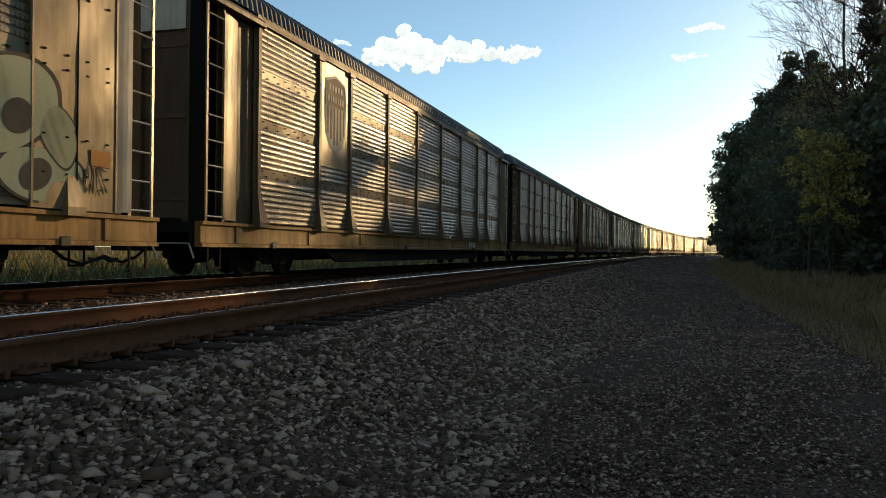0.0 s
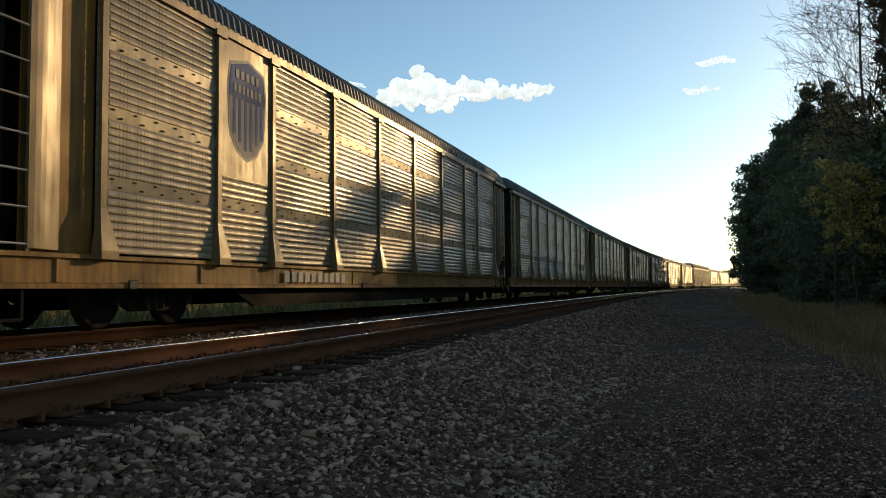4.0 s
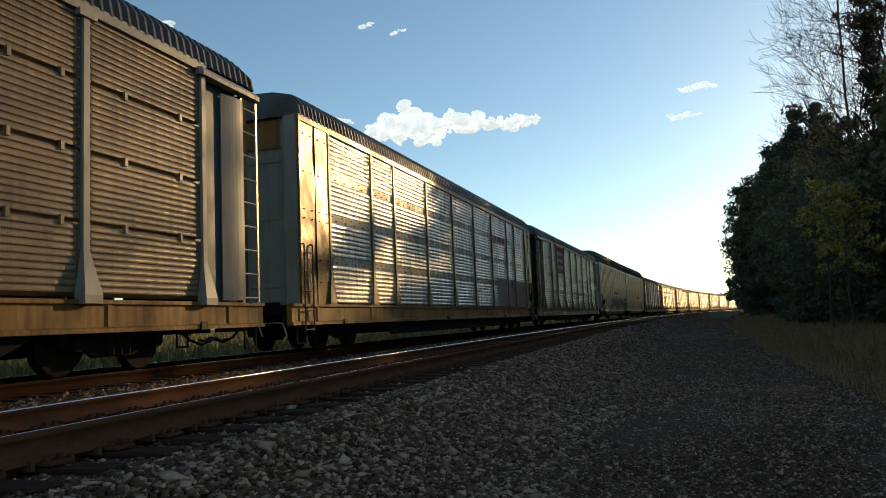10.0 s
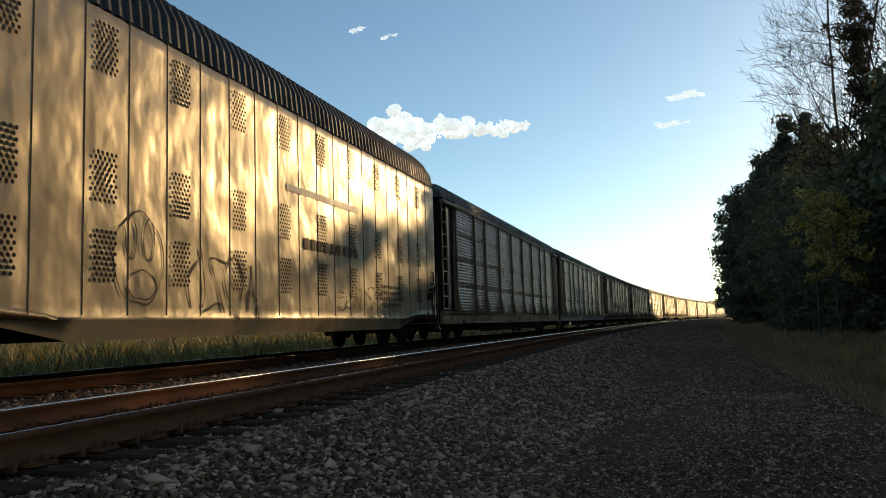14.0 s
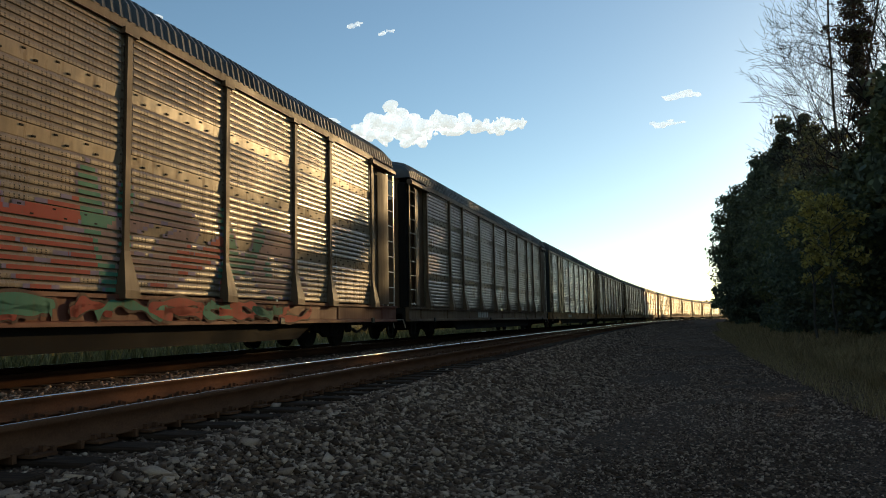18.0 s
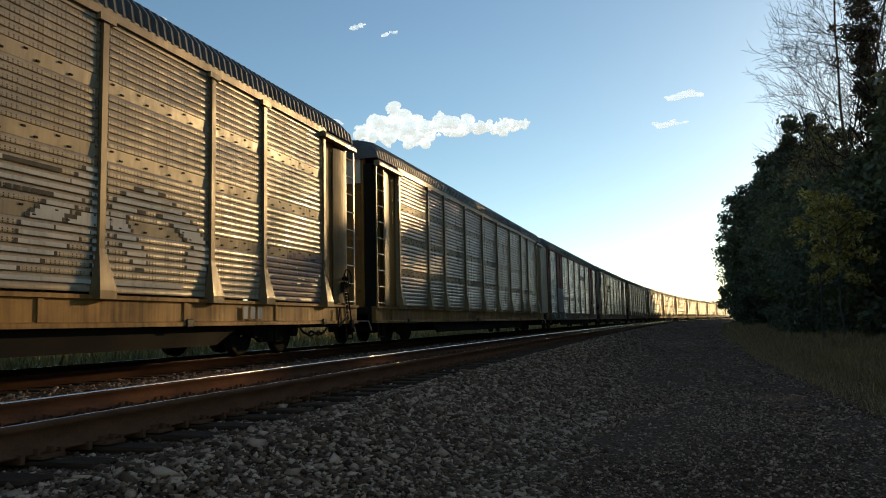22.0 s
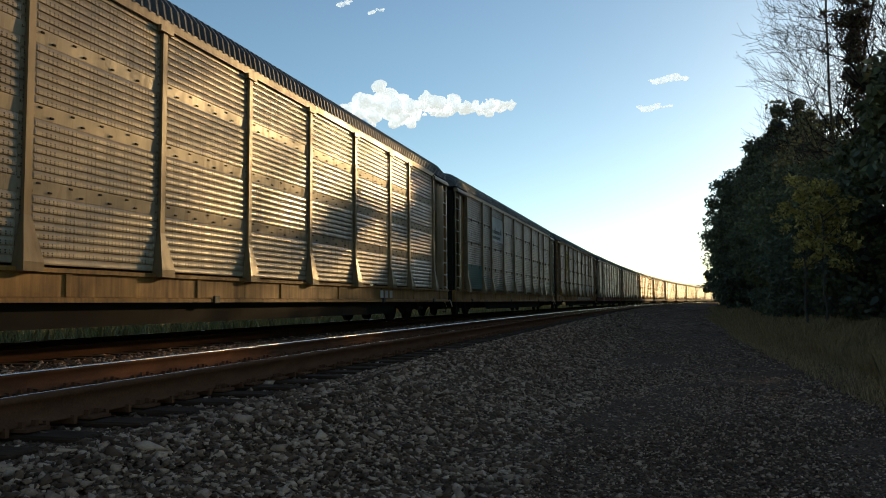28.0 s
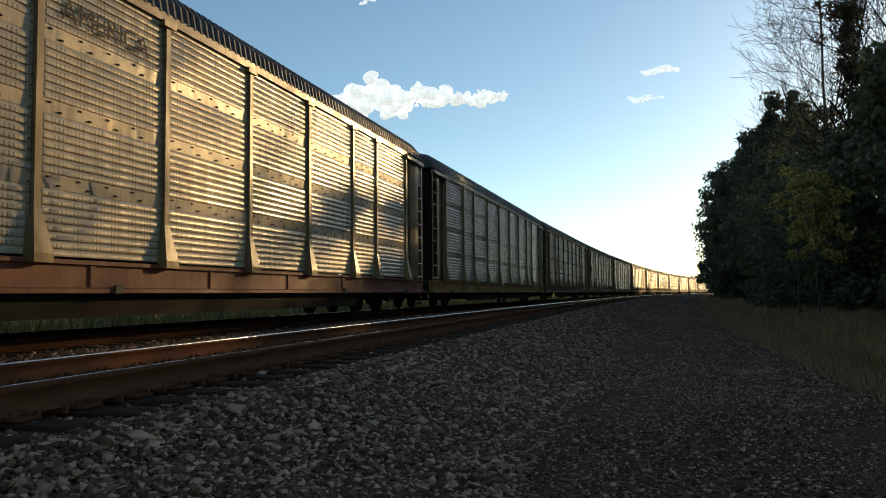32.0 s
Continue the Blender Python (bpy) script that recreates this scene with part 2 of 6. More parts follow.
def ground_material():
    m, t, b = material("ground_earth", 0.95)
    b.inputs["Specular IOR Level"].default_value = 0.10
    c = coords(t, shift=False)
    big = noise_of(t, 0.35, 5.0, c)
    mid = noise_of(t, 6.0, 6.0, c)
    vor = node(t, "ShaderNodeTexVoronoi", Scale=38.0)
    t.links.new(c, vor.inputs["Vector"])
    # Gravel cells darken to near-black edges: shade between stones painted into the colour.
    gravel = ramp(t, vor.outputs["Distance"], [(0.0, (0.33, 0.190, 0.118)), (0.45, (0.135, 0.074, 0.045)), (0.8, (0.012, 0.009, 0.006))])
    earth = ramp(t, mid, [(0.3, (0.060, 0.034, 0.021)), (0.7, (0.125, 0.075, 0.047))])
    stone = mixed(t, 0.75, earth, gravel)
    grass = ramp(t, mid, [(0.3, (0.095, 0.060, 0.020)), (0.7, (0.19, 0.125, 0.044))])
    a = t.nodes.new("ShaderNodeAttribute")
    a.attribute_name = "verge"
    edge = maths(t, "ADD", a.outputs["Fac"], maths(t, "MULTIPLY", maths(t, "SUBTRACT", big, 0.5), 0.9))
    t.links.new(mixed(t, ramp(t, edge, [(0.42, (0, 0, 0)), (0.6, (1, 1, 1))]), stone, grass), b.inputs["Base Color"])
    bump(t, b, mixed(t, 0.7, mid, vor.outputs["Distance"]), 0.9, 0.03)
    return m


MAT["ground"] = ground_material()


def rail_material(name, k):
    """Rusty rail steel; k: brightness, below 1 where shade is painted in."""
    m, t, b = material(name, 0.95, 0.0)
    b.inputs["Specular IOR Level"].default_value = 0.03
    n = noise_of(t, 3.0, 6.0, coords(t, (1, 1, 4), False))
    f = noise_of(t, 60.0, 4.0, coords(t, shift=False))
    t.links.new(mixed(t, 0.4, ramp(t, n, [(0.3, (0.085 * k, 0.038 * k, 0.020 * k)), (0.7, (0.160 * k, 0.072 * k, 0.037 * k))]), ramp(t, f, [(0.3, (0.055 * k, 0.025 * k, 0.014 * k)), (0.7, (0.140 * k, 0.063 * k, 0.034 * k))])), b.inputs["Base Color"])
    bump(t, b, f, 0.2, 0.004)
    return m


MAT["rail"] = rail_material("rusty_rail", 1.0)
# Same rust darkened: shade under the train put into the far rails' colour.
MAT["rail_shaded"] = rail_material("rusty_rail_in_shade", 0.38)
m_, t_, b_ = material("polished_rail_head", 0.16, 1.0)
b_.inputs["Base Color"].default_value = (0.62, 0.60, 0.57, 1)
t_.links.new(ramp(t_, noise_of(t_, 25.0, 3.0, coords(t_, (6, 0.2, 1), False)), [(0.3, (0.10,) * 3), (0.8, (0.30,) * 3)]), b_.inputs["Roughness"])
MAT["rail_head"] = m_


def wood_material(name, a, b2):
    m, t, b = material(name, 0.9)
    b.inputs["Specular IOR Level"].default_value = 0.12
    n = noise_of(t, 5.0, 6.0, coords(t, (1.0, 9.0, 9.0)))
    t.links.new(mixed(t, rand_object(t), ramp(t, n, [(0.3, a), (0.7, b2)]), ramp(t, n, [(0.3, tuple(v * 0.6 for v in a)), (0.7, b2)])), b.inputs["Base Color"])
    bump(t, b, n, 0.5, 0.01)
    return m


MAT["tie"] = wood_material("creosoted_tie", (0.026, 0.014, 0.008), (0.070, 0.038, 0.022))
MAT["bark"] = wood_material("bark", (0.045, 0.035, 0.028), (0.14, 0.11, 0.085))
MAT["twig"] = wood_material("dark_twig", (0.012, 0.010, 0.009), (0.035, 0.028, 0.024))


def leaf_material(name, a, b2, c2):
    m, t, b = material(name, 0.6)
    g = t.nodes.new("ShaderNodeNewGeometry")
    tone = ramp(t, g.outputs["Random Per Island"], [(0.0, a), (0.6, b2), (1.0, c2)])
    t.links.new(tone, b.inputs["Base Color"])
    tr = t.nodes.new("ShaderNodeBsdfTranslucent")
    t.links.new(tone, tr.inputs["Color"])
    mx = t.nodes.new("ShaderNodeMixShader")
    mx.inputs[0].default_value = 0.25
    o = t.nodes["Material Output"]
    t.links.new(b.outputs[0], mx.inputs[1])
    t.links.new(tr.outputs[0], mx.inputs[2])
    t.links.new(mx.outputs[0], o.inputs["Surface"])
    return m


MAT["needles"] = leaf_material("dark_needles", (0.055, 0.060, 0.032), (0.098, 0.102, 0.052), (0.165, 0.160, 0.080))
MAT["leaves"] = leaf_material("green_leaves", (0.060, 0.064, 0.024), (0.11, 0.11, 0.040), (0.20, 0.17, 0.06))
MAT["yellow_leaves"] = leaf_material("yellowing_leaves", (0.20, 0.15, 0.035), (0.40, 0.29, 0.06), (0.58, 0.42, 0.10))
MAT["red_leaves"] = leaf_material("reddish_vine_leaves", (0.045, 0.028, 0.018), (0.085, 0.045, 0.028), (0.10, 0.085, 0.03))
MAT["weeds"] = leaf_material("weeds", (0.075, 0.070, 0.022), (0.17, 0.145, 0.045), (0.36, 0.27, 0.09))
MAT["dry_grass"] = leaf_material("dry_grass", (0.18, 0.120, 0.048), (0.35, 0.225, 0.090), (0.56, 0.36, 0.17))


def cloud_material(name, glow, thin):
    """Vapour whose own glow stands in for scattered sunlight; thin: the share of the sky that shines through."""
    m, t, b = material(name, 1.0)
    b.inputs["Base Color"].default_value = (0.62, 0.66, 0.72, 1)
    b.inputs["Specular IOR Level"].default_value = 0.0
    b.inputs["Emission Color"].default_value = (0.96, 0.97, 1.0, 1)
    b.inputs["Emission Strength"].default_value = glow
    clear = t.nodes.new("ShaderNodeBsdfTransparent")
    mx = t.nodes.new("ShaderNodeMixShader")
    c = t.nodes.new("ShaderNodeTexCoord")
    f = noise_of(t, 0.03, 4.0, c.outputs["Object"], 0.7)
    t.links.new(ramp(t, f, [(0.36, (min(1.0, thin * 2.0),) * 3), (0.62, (thin * 0.75,) * 3)]), mx.inputs[0])
    t.links.new(b.outputs[0], mx.inputs[1])
    t.links.new(clear.outputs[0], mx.inputs[2])
    t.links.new(mx.outputs[0], t.nodes["Material Output"].inputs["Surface"])
    return m


MAT["cloud"] = cloud_material("cloud_white", 0.74, 0.0)
MAT["wisp"] = cloud_material("cloud_wisp", 0.80, 0.45)


# ---------------------------------------------------------------- mesh helpers
def link_mesh(name, me, parent=None, label="", matrix=None):
    ob = new(name, me)
    if parent is not None:
        ob.parent = parent
    if matrix is not None:
        ob.matrix_basis = matrix
    if label:
        tagged(ob, label)
    return ob


def part(name, bm, mat, parent=None, label="", matrix=None):
    me = bpy.data.meshes.new(name)
    bm.to_mesh(me)
    bm.free()
    me.materials.append(MAT[mat])
    return link_mesh(name, me, parent, label, matrix)


def np_mesh(name, verts, faces, mat, mats=None):
    """A mesh from an array of points and an array of faces with the same number of corners."""
    me = bpy.data.meshes.new(name)
    verts = np.asarray(verts, dtype=np.float32)
    faces = np.asarray(faces, dtype=np.int32)
    n, c = faces.shape
    me.vertices.add(len(verts))
    me.vertices.foreach_set("co", verts.ravel())
    me.loops.add(n * c)
    me.loops.foreach_set("vertex_index", faces.ravel())
    me.polygons.add(n)
    me.polygons.foreach_set("loop_start", np.arange(0, n * c, c, dtype=np.int32))
    me.update(calc_edges=True)
    for k in (mats or [mat]):
        me.materials.append(MAT[k])
    return me


def box(bm, x0, x1, y0, y1, z0, z1):
    v = [bm.verts.new(p) for p in ((x0, y0, z0), (x1, y0, z0), (x1, y1, z0), (x0, y1, z0), (x0, y0, z1), (x1, y0, z1), (x1, y1, z1), (x0, y1, z1))]
    for f in ((3, 2, 1, 0), (4, 5, 6, 7), (0, 1, 5, 4), (1, 2, 6, 5), (2, 3, 7, 6), (3, 0, 4, 7)):
        bm.faces.new([v[i] for i in f])
    return v


def bevelled(bm, w=0.01):
    bmesh.ops.bevel(bm, geom=bm.edges[:], offset=w, segments=1, affect="EDGES")
    return bm


def prism(bm, pts, y0, y1):
    """The outline pts (x, z) drawn out from y0 to y1."""
    a = [bm.verts.new((x, y0, z)) for x, z in pts]
    b = [bm.verts.new((x, y1, z)) for x, z in pts]
    n = len(pts)
    bm.faces.new(a)
    bm.faces.new(b[::-1])
    for i in range(n):
        bm.faces.new((a[i], b[i], b[(i + 1) % n], a[(i + 1) % n]))
    bmesh.ops.recalc_face_normals(bm, faces=bm.faces[:])


def tube(bm, a, b, r, sides=8):
    """A round bar from a to b."""
    a, b = Vector(a), Vector(b)
    q = (b - a).to_track_quat("Z", "Y")
    ra = [bm.verts.new(a + q @ Vector((r * math.cos(i * math.tau / sides), r * math.sin(i * math.tau / sides), 0))) for i in range(sides)]
    rb = [bm.verts.new(b + q @ Vector((r * math.cos(i * math.tau / sides), r * math.sin(i * math.tau / sides), 0))) for i in range(sides)]
    for i in range(sides):
        bm.faces.new((ra[i], ra[(i + 1) % sides], rb[(i + 1) % sides], rb[i]))
    bm.faces.new(ra[::-1])
    bm.faces.new(rb)


CACHE = {}


def cached(key, name, mat, builder):
    """One mesh for all alike parts."""
    if (key, mat) not in CACHE:
        bm = bmesh.new()
        builder(bm)
        me = bpy.data.meshes.new(name)
        bm.to_mesh(me)
        bm.free()
        me.materials.append(MAT[mat])
        CACHE[(key, mat)] = me
    return CACHE[(key, mat)]


# ---------------------------------------------------------------- ground
def ground_height(u):
    pts = ((-3000, 6.0), (-300, 2.5), (-40, 0.9), (-12, 0.35), (-5.5, 0.06), (-2.0, -0.03), (0.0, 0.0), (1.0, 0.03), (1.5, 0.12), (2.75, 0.560), (3.0, 0.590), (11.0, 0.575),
           (11.4, 0.52), (13.2, -0.05), (16, -0.15), (40, 0.1), (300, 1.0), (3000, 4.0))
    return np.interp(u, [p[0] for p in pts], [p[1] for p in pts])


def build_ground():
    us = np.array([-1400, -700, -300, -150, -80, -50, -36, -27, -20, -15, -12, -10, -8.5, -7.3, -6.4, -5.6, -4.9, -4.3, -3.7, -3, -2.3, -1.6, -0.9, -0.2, 0.5, 0.9, 1.2, 1.5,
                   1.8, 2.1, 2.4, 2.6, 2.75, 3.0, 3.6, 4.4, 5.2, 6.0, 6.8, 7.6, 8.4, 9.2, 10, 10.7, 11.0, 11.4, 11.9, 12.5, 13.2, 14.2, 16, 19, 24, 32, 46, 70, 120, 250, 600, 1500, 3500])
    ss = np.concatenate([[-1500, -900, -500, -250, -120, -60, -30, -15], np.arange(-8, 40, 0.8), np.arange(40, 90, 3.0), [95, 105, 120, 140, 170, 210, 260, 330, 420, 550, 750, 1000, 1400, 2000]])
    S, U = np.meshgrid(ss, us, indexing="ij")
    x, y = line_np(S, U)
    z = ground_height(U)
    rng = np.random.default_rng(5)
    rough = np.where(np.abs(U) < 40, 1.0, 0.0)
    z = z + rough * (0.012 * rng.standard_normal(U.shape) + 0.008 * np.sin(S * 0.7 + 1.3 * U) * (U < 1.5))
    z = np.where((U > 2.7) & (U < 11.2), np.minimum(z, 0.598), z)
    n, k = S.shape
    idx = np.arange(n * k).reshape(n, k)
    f = np.stack([idx[:-1, 1:], idx[1:, 1:], idx[1:, :-1], idx[:-1, :-1]], axis=-1).reshape(-1, 4)
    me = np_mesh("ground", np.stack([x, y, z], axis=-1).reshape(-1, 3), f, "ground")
    verge = np.clip((-U - 2.6) / 1.4, 0, 1) + np.clip((U - 12.0) / 1.5, 0, 1)
    a = me.attributes.new("verge", "FLOAT", "POINT")
    a.data.foreach_set("value", verge.astype(np.float32).ravel())
    me.polygons.foreach_set("use_smooth", np.ones(len(f), dtype=bool))
    tagged(new("ground", me), "grey gravel service road beside ballast, with grassy verges", "ground", kind="structure")


build_ground()


# ---------------------------------------------------------------- stones
def stone_shapes(rng, count):
    """Angular crushed stones of eight facets."""
    ico = np.array([(1, 0, 0), (-1, 0, 0), (0, 1, 0), (0, -1, 0), (0, 0, 1), (0, 0, -1)], dtype=float)
    faces = np.array([(0, 2, 4), (2, 1, 4), (1, 3, 4), (3, 0, 4), (2, 0, 5), (1, 2, 5), (3, 1, 5), (0, 3, 5)])
    v = ico[None] * (1 + 0.22 * rng.standard_normal((count, 6, 1))) + 0.22 * rng.standard_normal((count, 6, 3))
    v = v * rng.uniform(0.6, 1.25, (count, 1, 3))
    q = rng.standard_normal((count, 4))
    q /= np.linalg.norm(q, axis=1, keepdims=True)
    w, x, y, z = q.T
    m = np.stack([1 - 2 * (y * y + z * z), 2 * (x * y - z * w), 2 * (x * z + y * w), 2 * (x * y + z * w), 1 - 2 * (x * x + z * z), 2 * (y * z - x * w),
                  2 * (x * z - y * w), 2 * (y * z + x * w), 1 - 2 * (x * x + y * y)], axis=-1).reshape(count, 3, 3)
    v = np.einsum("nij,nkj->nki", m, v)
    v[:, :, 2] *= 0.62
    return v, faces


def scatter_stones(name, mat, regions, size, label, seed):
    rng = np.random.default_rng(seed)
    allv = []
    for s0, s1, u0, u1, count, grow in regions:
        s = s0 + (s1 - s0) * rng.random(count) ** 1.5
        u = rng.uniform(u0, u1, count)
        v, faces = stone_shapes(rng, count)
        r = size * rng.lognormal(0, 0.32, count) * grow
        x, y = line_np(s, u)
        p = np.stack([x, y, ground_height(u) + 0.25 * r], axis=-1)
        allv.append(p[:, None, :] + v * r[:, None, None])
    v = np.concatenate(allv)
    n = len(v)
    f = (faces[None] + 6 * np.arange(n)[:, None, None]).reshape(-1, 3)
    tagged(new(name, np_mesh(name, v.reshape(-1, 3), f, mat)), label, "gravel", kind="stuff")


scatter_stones("ballast_stones", "ballast", [(-1.0, 9, 0.9, 3.1, 42000, 1.0), (8, 34, 0.9, 3.1, 44000, 1.08), (-1, 20, -0.2, 1.2, 12000, 0.72), (-1, 16, -1.4, 0.6, 7000, 0.62), (-1, 16, -3.4, -0.6, 3500, 0.6), (14, 40, -0.8, 1.2, 7000, 0.8), (-1, 30, 3.05, 3.6, 5000, 0.75), (0, 30, 3.9, 4.9, 6000, 0.9), (0, 45, 5.4, 8.2, 9000, 1.1),
                                             (30, 80, 1.2, 3.1, 14000, 1.35), (70, 170, 1.2, 3.1, 9000, 2.1)], 0.0235, "loose grey crushed-stone ballast heaped along the track", 11)
scatter_stones("road_stones", "road_stone", [(-1, 12, -4.2, 1.1, 46000, 1.0), (10, 45, -4.6, 1.0, 50000, 1.3), (38, 130, -4.4, 1.2, 42000, 2.0)], 0.013, "fine dark gravel strewn over the service road", 12)


# ---------------------------------------------------------------- tracks
def rail_strip(name, u_mid, outline, mat, parent, s_values, label=""):
    s = np.array(s_values)
    k = len(outline)
    rows = []
    for dx, z in outline:
        x, y = line_np(s, np.full(len(s), u_mid - dx))
        rows.append(np.stack([x, y, np.full(len(s), z)], axis=-1))
    v = np.stack(rows, axis=1).reshape(-1, 3)
    idx = np.arange(len(s) * k).reshape(len(s), k)
    nxt = np.roll(idx, -1, axis=1)
    f = np.stack([idx[:-1], idx[1:], nxt[1:], nxt[:-1]], axis=-1).reshape(-1, 4)
    return link_mesh(name, np_mesh(name, v, f, mat), parent, label)


RAIL = [(-0.075, 0.0), (-0.075, 0.012), (-0.015, 0.030), (-0.010, 0.125), (-0.036, 0.138), (-0.037, 0.166), (-0.030, 0.172), (0.030, 0.172), (0.037, 0.166), (0.036, 0.138), (0.010, 0.125), (0.015, 0.030),
        (0.075, 0.012), (0.075, 0.0)]
HEAD = [(0.012, 0.1720), (0.013, 0.1752), (0.024, 0.1755), (0.0345, 0.1715), (0.0385, 0.1645), (0.0372, 0.1600)]     # worn towards the gauge side


def tie_mesh(bm):
    box(bm, -1.29, 1.29, -0.11, 0.11, -0.17, 0.0)
    bevelled(bm, 0.012)


def plate_mesh(bm):
    """A tie plate with two spikes a side and a rail anchor."""
    box(bm, -0.17, 0.17, -0.09, 0.09, 0.0, 0.018)
    for x in (-0.095, 0.095):
        for y in (-0.05, 0.05):
            box(bm, x - 0.016, x + 0.016, y - 0.012, y + 0.012, 0.018, 0.055)
    for y in (-0.165, 0.135):
        box(bm, -0.095, 0.095, y, y + 0.03, -0.02, 0.035)


def build_track(name, u_mid, label, near):
    base = RAIL_Z - 0.1765
    root = tagged(new(name), label, "railway track", kind="structure")
    ss = list(np.concatenate([np.arange(-780, -20, 20.0), np.arange(-20, 90, 2.0), np.arange(90, 1300, 12.0)]))
    for side in (-1, 1):
        u = u_mid + side * GAUGE / 2
        lift = (0.030 if side < 0 else 0.010) if near else -0.02        # the tracks lie a little out of level
        r = rail_strip("rail", u, [(a, base + lift + b) for a, b in RAIL], "rail" if near else "rail_shaded", root, ss)
        rail_strip("rail_head", u, [(side * a, base + lift + b) for a, b in (HEAD if side > 0 else HEAD[:1:-1])], "rail_head", r, ss, "polished steel running surface")
    tm = cached("tie", "tie", "tie", tie_mesh)
    pm = cached("plate", "tie_plate", "rail", plate_mesh)
    rng = random.Random(3)
    n = 110 if near else 70
    for i in range(n):
        s = -4 + i * 0.52
        x, y, h = line(s, u_mid)
        tie = link_mesh("tie", tm, root, "", pose(x, y, base + (0.002 if near else -0.018), 0, 0, -math.degrees(h) + rng.uniform(-1.2, 1.2)))
        if near:
            for side in (-1, 1):
                link_mesh("tie_plate", pm, tie, "", pose(side * GAUGE / 2, 0, 0.010 if side > 0 else -0.004))
    far = []
    for i in range(n, 700):
        s = -4 + i * 0.52
        x, y, h = line(s, u_mid)
        m = pose(x, y, base - 0.018, 0, 0, -math.degrees(h))
        far.append([m @ Vector(p) for p in ((-1.29, -0.11, -0.1), (1.29, -0.11, -0.1), (1.29, 0.11, -0.1), (-1.29, 0.11, -0.1), (-1.29, -0.11, 0), (1.29, -0.11, 0), (1.29, 0.11, 0), (-1.29, 0.11, 0))])
    v = np.array(far).reshape(-1, 3)
    q = np.array([(4, 5, 6, 7), (0, 1, 5, 4), (1, 2, 6, 5), (2, 3, 7, 6), (3, 0, 4, 7)])
    f = (q[None] + 8 * np.arange(len(far))[:, None, None]).reshape(-1, 4)
    tagged(link_mesh("far_ties", np_mesh("far_ties", v, f, "tie"), root), kind="stuff")
    return root


build_track("track_near", U_NEAR, "empty railway track with rusty rails on dark wooden ties", True)
build_track("track_far", U_TRAIN, "railway track under the passing train, rails on dark ties", False)


# ---------------------------------------------------------------- rail cars
# A car stands round its own middle: y along the track, +x towards the service road, z from the top of the rail.
HALF_W = 1.50


def wheel_mesh(bm):
    prof = [(0.00, 0.10), (0.44, 0.10), (0.46, 0.09), (0.46, 0.0), (0.485, -0.03), (0.44, -0.045), (0.36, 0.02), (0.16, 0.04), (0.12, 0.09), (0.10, 0.12)]
    n = 24
    rings = []
    for r, x in prof[1:]:
        rings.append([bm.verts.new((x, r * math.cos(i * math.tau / n), r * math.sin(i * math.tau / n))) for i in range(n)])
    for a, b in zip(rings, rings[1:] + rings[:1]):
        for i in range(n):
            bm.faces.new((a[i], a[(i + 1) % n], b[(i + 1) % n], b[i]))
    bmesh.ops.recalc_face_normals(bm, faces=bm.faces[:])


def frame_mesh(bm):
    """A cast truck side frame with its spring nest and two journal boxes."""
    top = [(-1.15, 0.56), (-0.95, 0.66), (-0.45, 0.66), (-0.2, 0.74), (0.2, 0.74), (0.45, 0.66), (0.95, 0.66), (1.15, 0.56)]
    low = [(1.10, 0.40), (0.75, 0.42), (0.40, 0.24), (-0.40, 0.24), (-0.75, 0.42), (-1.10, 0.40)]
    pts = top + low
    a = [bm.verts.new((-0.06, y, z)) for y, z in pts]
    b = [bm.verts.new((0.06, y, z)) for y, z in pts]
    bm.faces.new(a)
    bm.faces.new(b[::-1])
    for i in range(len(pts)):
        j = (i + 1) % len(pts)
        bm.faces.new((a[i], b[i], b[j], a[j]))
    bmesh.ops.recalc_face_normals(bm, faces=bm.faces[:])
    for y in (-0.87, 0.87):
        tube(bm, (0.05, y, 0.46), (0.17, y, 0.46), 0.12, 12)
    for y in (-0.18, 0.0, 0.18):
        tube(bm, (0.10, y, 0.27), (0.10, y, 0.55), 0.07, 8)


def truck(parent, y):
    t = link_mesh("truck", cached("bolster", "truck", "dark_steel", lambda bm: box(bm, -0.95, 0.95, -0.2, 0.2, 0.42, 0.68)), parent, "", pose(0, y, 0))
    wm = cached("wheel", "wheel", "dark_steel", wheel_mesh)
    fm = cached("frame", "side_frame", "dark_steel", frame_mesh)
    for side in (1, -1):
        link_mesh("side_frame", fm, t, "", pose(side * 1.0, 0, 0, 0, 0, 0 if side > 0 else 180))
        for dy in (-0.87, 0.87):
            link_mesh("wheel", wm, t, "", pose(side * 0.72, dy, 0.46, 0, 0, 0 if side > 0 else 180))
    for dy in (-0.87, 0.87):
        link_mesh("axle", cached("axle", "axle", "dark_steel", lambda bm: tube(bm, (-0.8, 0, 0.46), (0.8, 0, 0.46), 0.08)), t, "", pose(0, dy, 0))
    return t


def coupler_mesh(bm):
    box(bm, -0.09, 0.09, 0.0, 0.45, 0.80, 0.98)
    box(bm, -0.16, 0.12, 0.42, 0.66, 0.76, 1.02)
    box(bm, -0.20, -0.10, 0.55, 0.72, 0.78, 1.00)
    bevelled(bm, 0.02)


def hose_mesh(bm):
    pts = [(0.35, -1.1, 0.72), (0.36, -0.6, 0.40), (0.36, -0.2, 0.30), (0.35, 0.1, 0.36), (0.35, 0.3, 0.42), (0.34, 0.5, 0.34), (0.32, 0.72, 0.38)]
    for a, b in zip(pts, pts[1:]):
        tube(bm, a, b, 0.028, 6)


